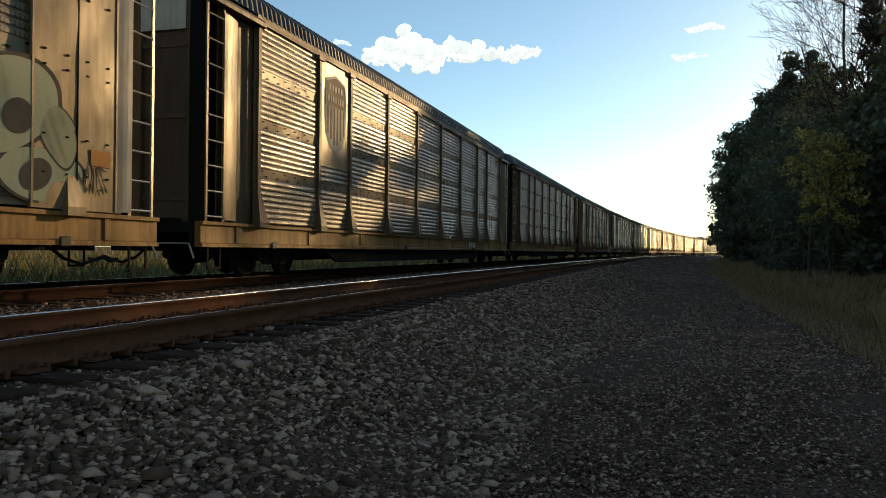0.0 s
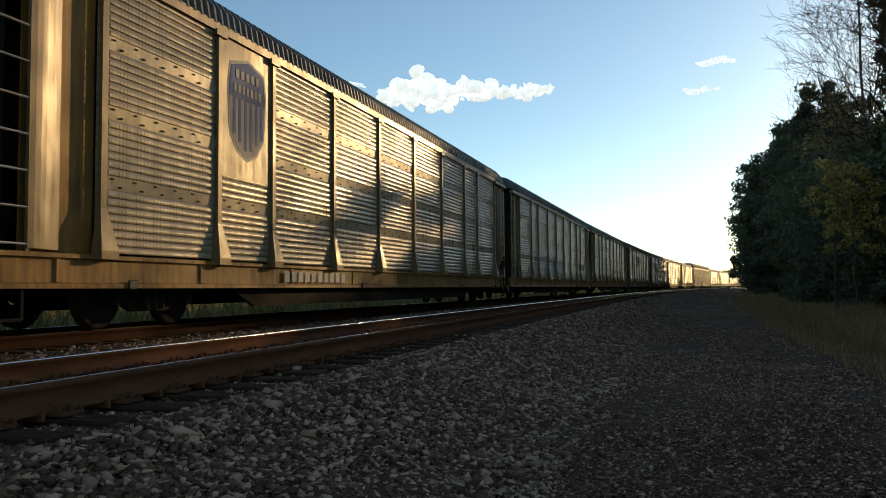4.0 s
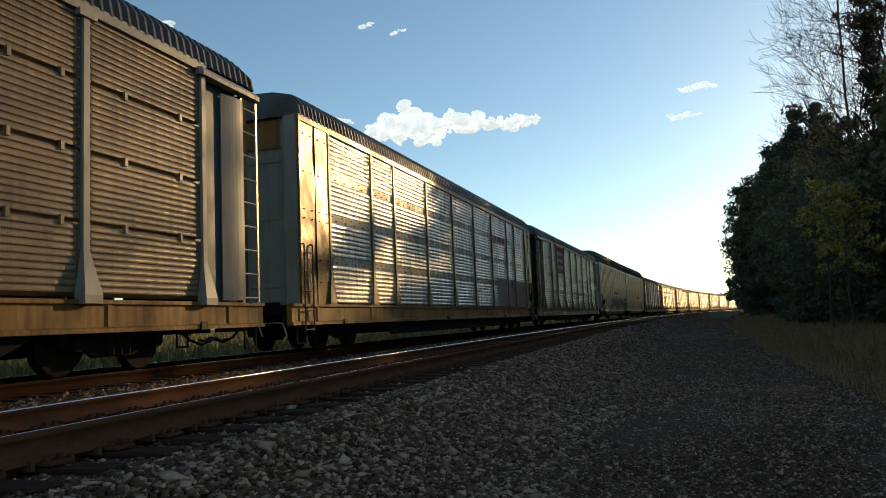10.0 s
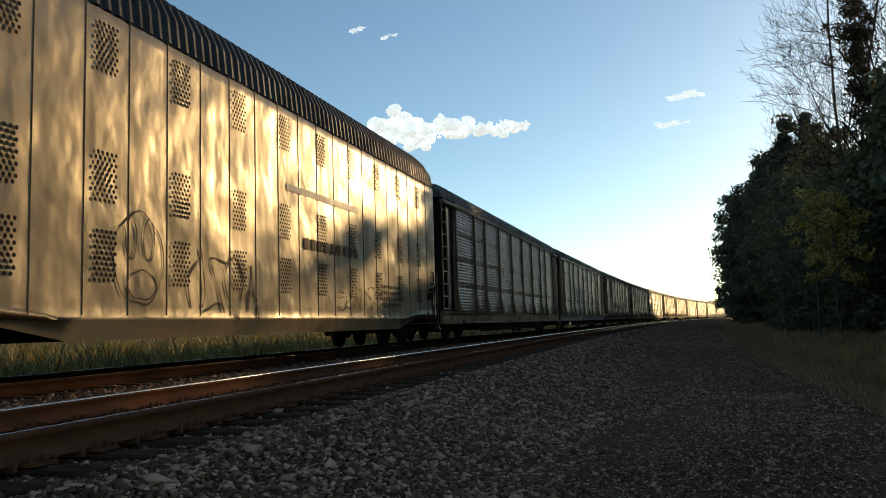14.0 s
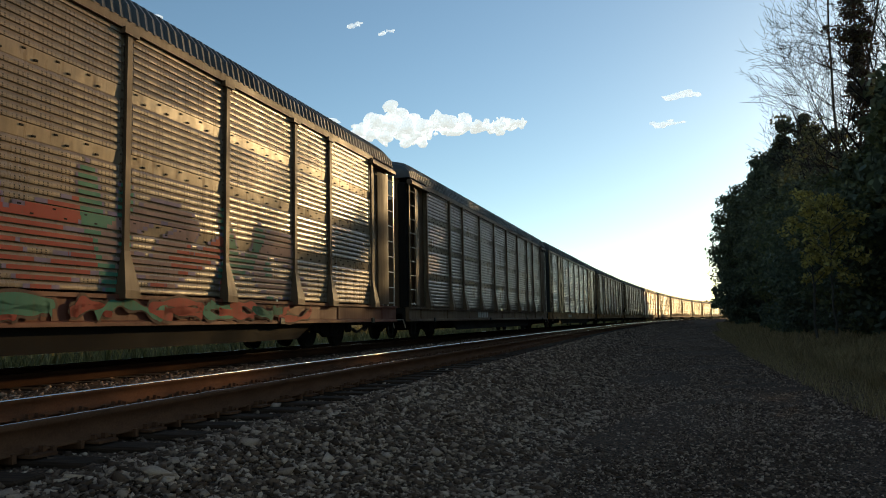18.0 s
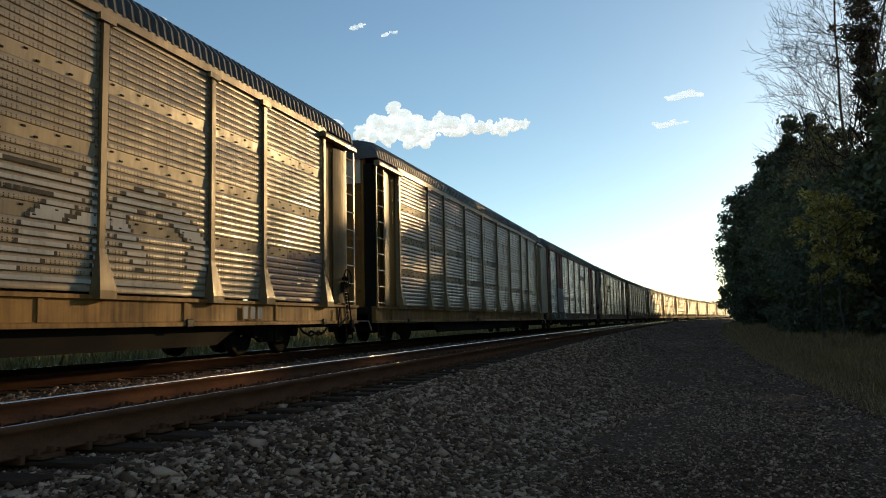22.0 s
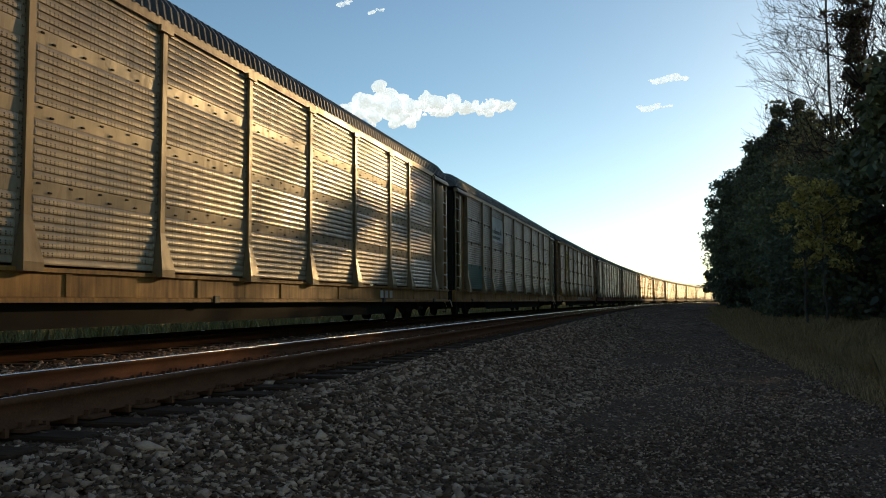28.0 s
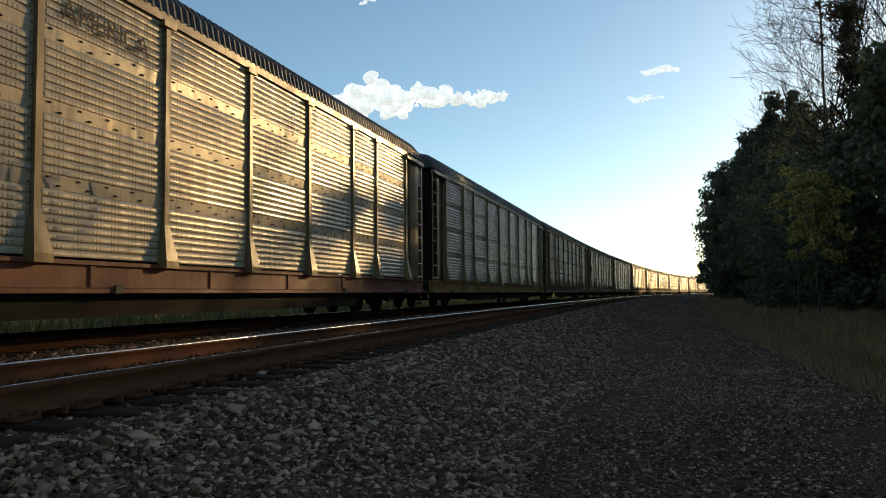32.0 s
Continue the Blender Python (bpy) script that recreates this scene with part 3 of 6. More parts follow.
def stirrup_mesh(bm):
    for y in (-0.2, 0.2):
        box(bm, -0.012, 0.012, y - 0.02, y + 0.02, 0.0, 0.52)
    box(bm, -0.025, 0.025, -0.2, 0.2, -0.02, 0.02)


SHEET_ROW, BAND_RIB, SEAM_PITCH = 1.005, 0.115, 0.0955


def rib_feet(kind):
    """Foot heights of the ribs on a side sheet, from bottom to top."""
    if kind == "bands":
        return [2.205 + SHEET_ROW * r + BAND_RIB * i for r in range(-1, 3) for i in range(-1 if r < 0 else 0, 7 if r < 2 else 8) if r >= 0 or i < 7]
    return [1.148 + SHEET_ROW * r + SEAM_PITCH * i for r in range(4) for i in range(10)]


def sheet_profile(kind):
    """Outline (x outward, z, x where the ribs run out at the edge) of a side sheet from bottom to top."""
    z0, z1 = 1.10, 5.12
    rib, deep = (BAND_RIB, 1.0) if kind == "bands" else (SEAM_PITCH, 0.95)
    pts = []
    last = None
    for b in rib_feet(kind):
        if last is not None and b - last > rib * 1.05:
            if kind == "bands":
                pts += [(0.000, last + rib + 0.004, 0.000), (0.014, b - 0.004, 0.014)]
            else:
                pts += [(-0.060, last + rib + 0.003, -0.060), (-0.060, b - 0.003, -0.060)]
        pts += [(-0.004, b + 0.002, -0.008), (0.018 * deep, b + rib * 0.08, -0.007), (0.020 * deep, b + rib * 0.33, -0.006), (0.017 * deep, b + rib * 0.56, -0.007), (0.006, b + rib * 0.80, -0.008), (-0.004, b + rib * 0.94, -0.008)]
        last = b
    return [(x, min(max(z, z0), z1), e) for x, z, e in pts if z0 - 0.02 < z < z1 + 0.02]


def sheet_mesh(width, kind):
    def build(bm):
        pts = sheet_profile(kind) + [(-0.09, 5.12, -0.09), (-0.09, 1.10, -0.09)]
        n = len(pts)
        h = width / 2
        rows = [[bm.verts.new((e if edge else x, y, z)) for x, z, e in pts] for y, edge in ((-h, True), (-h + 0.10, True), (-h + 0.145, False), (h - 0.145, False), (h - 0.10, True), (h, True))]
        for a, b in zip(rows, rows[1:]):
            for i in range(n):
                j = (i + 1) % n
                bm.faces.new((a[i], b[i], b[j], a[j]))
        bm.faces.new(rows[0][::-1])
        bm.faces.new(rows[-1])
        first = len(bm.faces)
        if kind == "bands":
            count = max(1, round(width / 0.62))
            for z in (2.105, 3.11, 4.115):
                for dz, shift in ((0.052, 0.0), (-0.052, 0.35)):
                    for i in range(count):
                        y = -h + 0.22 + (i + shift) * (width - 0.44) / count
                        box(bm, 0.004, 0.026, y - 0.030, y + 0.030, z + dz - 0.011, z + dz + 0.011)
        else:
            for r in range(1, 4):
                z = 1.10 + r * SHEET_ROW
                for y in (-width * 0.2, width * 0.28):
                    box(bm, 0.0, 0.050, y - 0.030, y + 0.030, z - 0.055, z + 0.075)
        bm.faces.ensure_lookup_table()
        for f in bm.faces[first:]:
            f.material_index = 1 if kind == "bands" else 0
    return build


def side_sheet(car, kind, width, sheet, m):
    me = cached(("sheet", kind, width), "side_sheet", sheet, sheet_mesh(width - 0.02, kind))
    if len(me.materials) < 2:
        me.materials.append(MAT["dark_steel"])
    return link_mesh("side_sheet", me, car, "", m)


def bolt_strip(bm, y):
    for i in range(24):
        z = 1.75 + i * 0.14
        box(bm, 0.0, 0.016, y - 0.014, y + 0.014, z, z + 0.028)


def post_mesh(bm, bolts=True):
    """A side post with a flared foot and a cap under the eave."""
    prism(bm, [(0.0, 1.55), (0.055, 1.55), (0.055, 5.08), (0.0, 5.08)], -0.06, 0.06)
    n = len(bm.verts)
    lo = [(0.0, -0.17), (0.18, -0.17), (0.18, 0.17), (0.0, 0.17)]
    hi = [(0.0, -0.061), (0.057, -0.061), (0.057, 0.061), (0.0, 0.061)]
    a = [bm.verts.new((x, y, 1.00)) for x, y in lo]
    b = [bm.verts.new((x, y, 1.12)) for x, y in lo]
    c = [bm.verts.new((x, y, 1.72)) for x, y in hi]
    for p, q in ((a, b), (b, c)):
        for i in range(4):
            bm.faces.new((p[i], p[(i + 1) % 4], q[(i + 1) % 4], q[i]))
    bm.faces.new(a[::-1])
    bm.faces.new(c)
    box(bm, 0.0, 0.09, -0.17, 0.17, 5.02, 5.12)
    if bolts:
        bolt_strip(bm, -0.105)
        bolt_strip(bm, 0.105)
    bmesh.ops.recalc_face_normals(bm, faces=bm.faces[:])


def slim_post_mesh(bm, footed=True):
    """A slim post, with a gusset at its foot beside a plain panel."""
    prism(bm, [(0.0, 1.08), (0.07, 1.08), (0.05, 1.6), (0.05, 5.12), (0.0, 5.12)], -0.05, 0.05)
    bolt_strip(bm, -0.085)
    bolt_strip(bm, 0.085)
    if not footed:
        return
    foot = [(-0.17, 1.06), (0.17, 1.06), (0.17, 1.14), (0.05, 1.80), (-0.05, 1.80), (-0.17, 1.14)]
    back = [bm.verts.new((0.046, y, z)) for y, z in foot]
    face = [bm.verts.new((0.085 - 0.045 * max(0.0, z - 1.14), y, z)) for y, z in foot]
    bm.faces.new(face)
    for i in range(6):
        bm.faces.new((back[i], back[(i + 1) % 6], face[(i + 1) % 6], face[i]))


def roof_mesh(half_len, eave, crown, pitch, depth, round_end):
    def build(bm):
        k = 10
        arc = []
        for i in range(k + 1):
            a = math.pi * i / k
            x = HALF_W * 1.01 * math.copysign(abs(math.cos(a)) ** 0.62, math.cos(a)) if 0 < i < k else HALF_W * 1.01 * math.cos(a)
            arc.append((x, eave + (crown - eave) * math.sin(a) ** 0.8))
        n = int(2 * half_len / pitch)
        rows = []
        for j in range(n * 4 + 1):
            y = -half_len + j * (2 * half_len / (n * 4))
            d = (0.0, depth, depth, 0.0)[j % 4] if j < n * 4 else 0.0
            edge = min(1.0, (half_len - abs(y)) / round_end) if round_end else 1.0
            drop = (1 - math.sqrt(max(0.0, 1 - (1 - edge) ** 2))) * 0.45 * (crown - eave)
            row = []
            for i, (x, z) in enumerate(arc):
                a = math.pi * i / k
                row.append(bm.verts.new((x + d * math.cos(a), y, z + d * math.sin(a) - drop * (z - eave) / (crown - eave))))
            rows.append(row)
        for a, b in zip(rows, rows[1:]):
            for i in range(k):
                bm.faces.new((a[i], b[i], b[i + 1], a[i + 1]))
        bm.faces.new(rows[0])
        bm.faces.new(rows[-1][::-1])
        bmesh.ops.recalc_face_normals(bm, faces=bm.faces[:])
    return build


def ladder_mesh(bm):
    for y in (-0.27, 0.27):
        prism(bm, [(-0.015, 1.0), (0.015, 1.0), (0.015, 5.0), (-0.015, 5.0)], y - 0.028, y + 0.028)


def rung_mesh(bm):
    tube(bm, (0.01, -0.255, 0), (0.01, 0.255, 0), 0.016, 6)


def sill_mesh(half):
    def build(bm):
        prism(bm, [(1.40, 0.60), (1.56, 0.60), (1.56, 0.66), (1.52, 0.68), (1.52, 0.99), (1.57, 1.00), (1.57, 1.06), (1.40, 1.06)], -half, half)
        for i in range(9):
            y = -half + 1.2 + i * (2 * half - 2.4) / 8
            box(bm, 1.52, 1.545, y - 0.05, y + 0.05, 0.68, 0.99)
    return build


def girder_mesh(half):
    """A side girder, deeper between the trucks."""
    def build(bm):
        a = [(-half, 0.62), (-8.2, 0.58), (-7.4, 0.25), (7.4, 0.25), (8.2, 0.58), (half, 0.62), (half, 0.88), (-half, 0.88)]
        p = [bm.verts.new((-0.04, y, z)) for y, z in a]
        q = [bm.verts.new((0.04, y, z)) for y, z in a]
        bm.faces.new(p)
        bm.faces.new(q[::-1])
        for i in range(8):
            bm.faces.new((p[i], p[(i + 1) % 8], q[(i + 1) % 8], q[i]))
        bmesh.ops.recalc_face_normals(bm, faces=bm.faces[:])
    return build


def end_mesh(bm):
    """An end wall with its two curved door leaves and their hinge bars; faces +y."""
    prism(bm, [(-1.12, 1.05), (1.12, 1.05), (1.12, 5.30), (0.6, 5.62), (-0.6, 5.62), (-1.12, 5.30)], -0.05, 0.0)


def end_wall(car, end, y, turn, band=None):
    w = link_mesh("end_wall", cached("end", "end_wall", end, end_mesh), car, "", pose(0, y, 0, 0, 0, turn))
    for x in (-0.02, -1.05, 1.05):
        link_mesh("door_edge", cached("door_edge", "door_edge", end, lambda bm: box(bm, -0.03, 0.03, 0.0, 0.05, 1.1, 5.3)), w, "", pose(x, 0, 0))
    for z in (1.5, 3.0, 4.3):
        link_mesh("door_bar", cached("door_bar", "door_bar", end, lambda bm: box(bm, -1.0, 1.0, 0.0, 0.025, -0.05, 0.05)), w, "", pose(0, 0, z))
    if band:
        link_mesh("end_band", cached("end_band", "end_band", band, lambda bm: prism(bm, [(-1.0, 4.56), (1.0, 4.56), (1.0, 5.22), (0.55, 5.56), (-0.55, 5.56), (-1.0, 5.22)], 0.052, 0.056)), w)
    link_mesh("end_platform", cached("end_platform", "end_platform", "dark_steel", lambda bm: box(bm, -0.9, 0.9, 0.0, 0.25, 1.05, 1.12)), w)
    return w


def corner_panel_mesh(bm):
    """The curved door pocket between ladder and end post."""
    n = 6
    prev = None
    for i in range(n + 1):
        a = i / n
        y = -0.30 + 0.60 * a
        x = 0.02 + 0.10 * math.sin(a * math.pi * 0.55)
        cur = (bm.verts.new((x, y, 1.10)), bm.verts.new((x, y, 4.92)))
        if prev:
            bm.faces.new((prev[0], cur[0], cur[1], prev[1]))
        prev = cur
    bm.normal_update()
    bmesh.ops.solidify(bm, geom=bm.faces[:], thickness=0.03)


def gutter_mesh(bm):
    prism(bm, [(-0.05, 5.02), (0.13, 5.02), (0.13, 5.10), (0.08, 5.17), (-0.05, 5.17)], -0.95, 0.95)


def brake_mesh(bm):
    """A spoked hand-brake wheel on its gear case, with a chain and rods hanging below."""
    n = 14
    ring = [(0.13, 0.23 * math.cos(i * math.tau / n), 1.75 + 0.23 * math.sin(i * math.tau / n)) for i in range(n)]
    for i in range(n):
        tube(bm, ring[i], ring[(i + 1) % n], 0.018, 6)
    for i in range(0, n, 3):
        tube(bm, (0.11, 0, 1.75), ring[i], 0.014, 5)
    tube(bm, (0.0, 0, 1.75), (0.15, 0, 1.75), 0.05, 8)
    box(bm, 0.0, 0.10, -0.14, 0.12, 1.42, 1.66)
    for i in range(9):
        z = 1.40 - i * 0.075
        y = 0.06 + 0.012 * i
        box(bm, 0.045, 0.075, y - 0.022, y + 0.022, z - 0.055, z) if i % 2 else box(bm, 0.035, 0.085, y - 0.012, y + 0.012, z - 0.055, z)
    tube(bm, (0.06, 0.18, 0.82), (0.06, -0.45, 0.58), 0.025, 6)
    tube(bm, (0.06, -0.45, 0.58), (0.06, -0.35, 1.02), 0.022, 6)
    tube(bm, (0.04, 0.20, 1.45), (0.04, 0.42, 0.70), 0.018, 6)
    box(bm, 0.02, 0.09, 0.34, 0.50, 0.55, 0.74)


def grab_mesh(bm):
    """A low corner ladder of bent bars."""
    for y in (-0.2, 0.2):
        tube(bm, (0.06, y, 0.45), (0.06, y, 2.35), 0.02, 6)
    tube(bm, (0.06, -0.2, 2.35), (-0.02, -0.2, 2.38), 0.02, 6)
    tube(bm, (0.06, 0.2, 2.35), (-0.02, 0.2, 2.38), 0.02, 6)


def corner_ladder(car, m):
    lad = link_mesh("corner_ladder", cached("grab", "corner_ladder", "brown_paint", grab_mesh), car, "", m)
    for i in range(5):
        link_mesh("rung", cached("grab_rung", "rung", "brown_paint", lambda bm: tube(bm, (0.06, -0.2, 0), (0.06, 0.2, 0), 0.016, 6)), lad, "", pose(0, 0, 0.5 + i * 0.42))


def smooth_mesh(width, z0, z1):
    """A plain pressed sheet with a slight dent, flanged edges, a seam and pairs of rivets."""
    def build(bm):
        n, k = 12, 30
        vs = []
        for i in range(n + 1):
            row = []
            for j in range(k + 1):
                y, z = -width / 2 + width * i / n, z0 + (z1 - z0) * j / k
                x = 0.03 + (0.010 * math.sin(2.3 * z + 3.1 * y) + 0.006 * math.sin(5.1 * z - 4 * y + 1)) * math.sin(math.pi * i / n)
                row.append(bm.verts.new((x, y, z)))
            vs.append(row)
        for i in range(n):
            for j in range(k):
                f = bm.faces.new((vs[i][j], vs[i + 1][j], vs[i + 1][j + 1], vs[i][j + 1]))
                f.smooth = True
        for y in (-width / 2, width / 2):
            box(bm, 0.0, 0.045, y - 0.02, y + 0.02, z0, z1)
        first = len(bm.faces)
        box(bm, 0.0, 0.048, -0.007, 0.007, z0, z1)
        for z in (1.55, 2.05, 2.95, 3.15, 4.0, 4.85):
            for y in (-width * 0.38, -width * 0.12, width * 0.12, width * 0.38):
                box(bm, 0.025, 0.052, y - 0.020, y + 0.020, z - 0.012, z + 0.012)
        bm.faces.ensure_lookup_table()
        for f in bm.faces[first:]:
            f.material_index = 1
    return build


def smooth_panel(car, name, width, z0, z1, mat, m):
    me = cached(("smooth", width), name, mat, smooth_mesh(width, z0, z1))
    if len(me.materials) < 2:
        me.materials.append(MAT["dark_steel"])
    return link_mesh(name, me, car, "", m)


def flat_shape(pts):
    """A flat painted patch in the plane of the side, outline (y, z)."""
    def build(bm):
        f = bm.faces.new([bm.verts.new((0, y, z)) for y, z in pts])
        f.normal_update()
        if f.normal.x < 0:
            f.normal_flip()
        bmesh.ops.solidify(bm, geom=[f], thickness=0.003)
    return build


def both_sides(x):
    return ((1, pose(x, 0, 0)), (-1, pose(-x, 0, 0, 0, 0, 180)))


def under(car, half, colour, trucks):
    """Deck, sills, trucks, couplers and steps, alike on all cars."""
    link_mesh("deck", cached(("deck", half), "deck", "dark_steel", lambda bm: box(bm, -1.40, 1.40, -half, half, 0.86, 1.04)), car)
    link_mesh("centre_sill", cached(("centre", half), "centre_sill", "dark_steel", lambda bm: box(bm, -0.35, 0.35, -half, half, 0.52, 0.857)), car)
    for sx in (1, -1):
        link_mesh("girder", cached(("girder", half), "girder", "dark_steel", girder_mesh(half)), car, "", pose(sx * 1.33, 0, 0))
    sm = cached(("sill", half), "side_sill", colour, sill_mesh(half))
    link_mesh("side_sill", sm, car)
    link_mesh("side_sill", sm, car, "", pose(0, 0, 0, 0, 0, 180))
    for y in (-11.1, -2.6, 6.3, 11.6):
        link_mesh("jacking_pad", cached("pad", "jacking_pad", "black", lambda bm: bevelled((box(bm, 0.0, 0.04, -0.10, 0.10, 0.58, 0.72), bm)[1], 0.015)), car, "", pose(1.555, y, 0))
    for y in trucks:
        truck(car, y)
    for sy in (1, -1):
        link_mesh("cut_lever", cached("lever", "cut_lever", "steel_bright", lambda bm: (tube(bm, (-0.9, 0, 0.66), (1.35, 0, 0.66), 0.018, 6), tube(bm, (1.35, 0, 0.66), (1.42, 0.05, 0.40), 0.018, 6))), car, "", pose(0, sy * (half + 0.10), 0))
        m = pose(0, sy * (half - 0.12), 0, 0, 0, 0 if sy > 0 else 180)
        link_mesh("coupler", cached("coupler", "coupler", "dark_steel", coupler_mesh), car, "", m)
        link_mesh("brake_hose", cached("hose", "brake_hose", "black", hose_mesh), car, "", m)
        for sx in (1, -1):
            link_mesh("stirrup", cached("stirrup", "stirrup", "dark_steel", stirrup_mesh), car, "", pose(sx * 1.5, sy * (half - 0.45), 0.22))


SIDE_KIND = {}
POSTS = (-11.7, -8.87, -7.0, -4.2, -1.4, 1.4, 4.2, 7.0, 8.87, 11.7)


def rack_car(kind, sheet, posts, sill, end, top="roof_steel", pocket=None, roof_z=5.92, band="white_paint", brake=False, plate=None):
    """A covered auto-rack wagon with ribbed side sheets between posts and a ladder at each corner."""
    half = 13.67
    car = new("autorack_car")
    SIDE_KIND[car.name] = kind
    under(car, half, sill, (-10.05, 10.05))
    pocket = pocket or posts
    for side, m in both_sides(HALF_W):
        pm = cached("post", "post", posts, post_mesh) if side > 0 else cached("post_plain", "post", posts, lambda bm: post_mesh(bm, False))
        for y in POSTS:
            link_mesh("post", pm, car, "", m @ pose(0, y, 0))
        for a, b in zip(POSTS, POSTS[1:]):
            w = round(b - a, 2)
            side_sheet(car, kind, w, sheet, m @ pose(-0.02, (a + b) / 2, 0))
        link_mesh("eave_beam", cached("eave", "eave_beam", posts, lambda bm: prism(bm, [(-0.06, 5.10), (0.05, 5.10), (0.05, 5.26), (-0.06, 5.26)], -11.8, 11.8)), car, "", m)
        for sy in (1, -1):
            link_mesh("corner_plate", cached("corner_plate", "corner_plate", plate or end, lambda bm: box(bm, -0.02, 0.0, -0.63, 0.63, 1.08, 5.08)), car, "", m @ pose(-0.11, sy * 12.36, 0))
            link_mesh("door_pocket", cached("pocket", "door_pocket", pocket, corner_panel_mesh), car, "", m @ pose(-0.07, sy * 12.70, 0, 0, 0, 0) if sy > 0 else m @ pose(-0.07, sy * 12.70, 0, 180, 0, 0) @ pose(0, 0, -6.02))
            link_mesh("gutter", cached("gutter", "gutter", posts, gutter_mesh), car, "", m @ pose(0, sy * 12.55, 0))
            lad = link_mesh("ladder", cached("ladder", "ladder", pocket if sy < 0 else "steel_bright", ladder_mesh), car, "", m @ pose(0.02, sy * 13.25, 0))
            if side > 0:
                rm = cached("rung", "rung", "steel_bright", rung_mesh)
                for i in range(9):
                    link_mesh("rung", rm, lad, "", pose(0, 0, 1.15 + i * 0.455))
    if brake:
        link_mesh("brake_wheel", cached("brake", "brake_wheel", "dark_steel", brake_mesh), car, "", pose(HALF_W + 0.05, 12.72, -0.05))
    for sy in (1, -1):
        end_wall(car, end, sy * 13.35, 0 if sy > 0 else 180, band)
        for sx in (1, -1):
            link_mesh("corner_post", cached("corner", "corner_post", "dark_steel", lambda bm: bevelled((box(bm, -0.12, 0.12, -0.25, 0.0, 1.05, 5.1), bm)[1], 0.02)), car, "", pose(sx * 1.24, sy * 13.45, 0, 0, 0, 0 if sy > 0 else 180))
    link_mesh("roof", cached(("roof", roof_z), "roof", top, roof_mesh(13.5, 5.24, roof_z, 0.20, 0.05, 0.9)), car)
    return car


BOX_POSTS = (-7.4, -4.44, -1.48, 1.48, 4.44, 7.4)


def box_car(sheet, plain, posts, sill, end, top="roof_steel", rear=None, panels=True, band=None):
    """A newer covered auto-rack wagon with plain panels near its ends."""
    half = 13.67
    car = new("autorack_car")
    under(car, half, sill, (-10.05, 10.05))
    rear = rear or plain
    for side, m in both_sides(HALF_W):
        slim = cached("slim", "post", posts, lambda bm: slim_post_mesh(bm, False))
        gusset = cached("slim_foot", "post", posts, slim_post_mesh)
        inner, outer = (9.6, 12.2) if panels else (9.1, 11.72)
        for y in BOX_POSTS + (-outer, -inner, inner, outer):
            link_mesh("post", gusset if not panels or 7.0 < abs(y) < 10.0 else slim, car, "", m @ pose(0, y, 0))
        for a, b in list(zip(BOX_POSTS, BOX_POSTS[1:])) + [(-outer, -inner), (inner, outer)]:
            w = round(b - a, 2)
            side_sheet(car, "bands", w, sheet, m @ pose(-0.02, (a + b) / 2, 0))
        for sy in (1, -1):
            c = rear if sy * side > 0 else plain
            if panels:
                smooth_panel(car, "plain_panel", 2.16, 1.06, 5.14, c, m @ pose(0, sy * 8.5, 0))
            else:
                side_sheet(car, "bands", round(inner - BOX_POSTS[-1], 2), sheet, m @ pose(-0.02, sy * (inner + BOX_POSTS[-1]) / 2, 0))
            smooth_panel(car, "end_panel", 13.22 - outer - 0.02, 1.06, 5.14, c, m @ pose(0, sy * (13.22 + outer) / 2, 0))
            corner_ladder(car, m @ pose(0.03, sy * 12.98, 0))
        link_mesh("eave_beam", cached("eave_long", "eave_beam", posts, lambda bm: prism(bm, [(-0.06, 5.12), (0.05, 5.12), (0.05, 5.26), (-0.06, 5.26)], -13.22, 13.22)), car, "", m)
        link_mesh("brake_wheel", cached("brake", "brake_wheel", "dark_steel", brake_mesh), car, "", m @ pose(0.04, side * 12.45, 0))
    for sy in (1, -1):
        end_wall(car, end, sy * 13.03, 0 if sy > 0 else 180, band)
        for sx in (1, -1):
            link_mesh("corner_post", cached("corner_wide", "corner_post", end, lambda bm: bevelled((box(bm, -0.18, 0.18, -0.25, 0.0, 1.05, 5.3), bm)[1], 0.03)), car, "", pose(sx * 1.30, sy * 13.20, 0, 0, 0, 0 if sy > 0 else 180))
    link_mesh("roof", cached("roof_box", "roof", top, roof_mesh(13.20, 5.24, 5.95, 0.20, 0.05, 0.7)), car)
    return car


def shell_mesh(half):
    """The smooth side of an articulated unit, tucked in at the foot."""
    def build(bm):
        n = int(2 * half / 0.91)
        prof = [(-0.10, 0.50), (0.0, 0.78), (0.015, 0.80)] + [(0.0, 0.84 + i * 0.1593) for i in range(29)] + [(-0.10, 5.42)]
        cols = []
        m = n * 6
        for i in range(m + 1):
            y = -half + 2 * half * i / m
            seam = math.sin(math.pi * (i % 6) / 6)
            g = -0.010 if i % 6 == 0 else 0.0
            raise_ = max(0.0, min(1.0, (abs(y) - (half - 3.6)) / 1.6)) * 0.30
            ph = 1.9 * (i // 6)
            cols.append([bm.verts.new((x + g + seam * (0.008 * math.sin(3.3 * z + ph) + 0.005 * math.sin(7.1 * z - 2 * ph)), y, z + (raise_ if z < 0.8 else 0.0))) for x, z in prof])
        for a, b in zip(cols, cols[1:]):
            for j in range(len(prof) - 1):
                f = bm.faces.new((a[j], b[j], b[j + 1], a[j + 1]))
                f.smooth = True
    return build


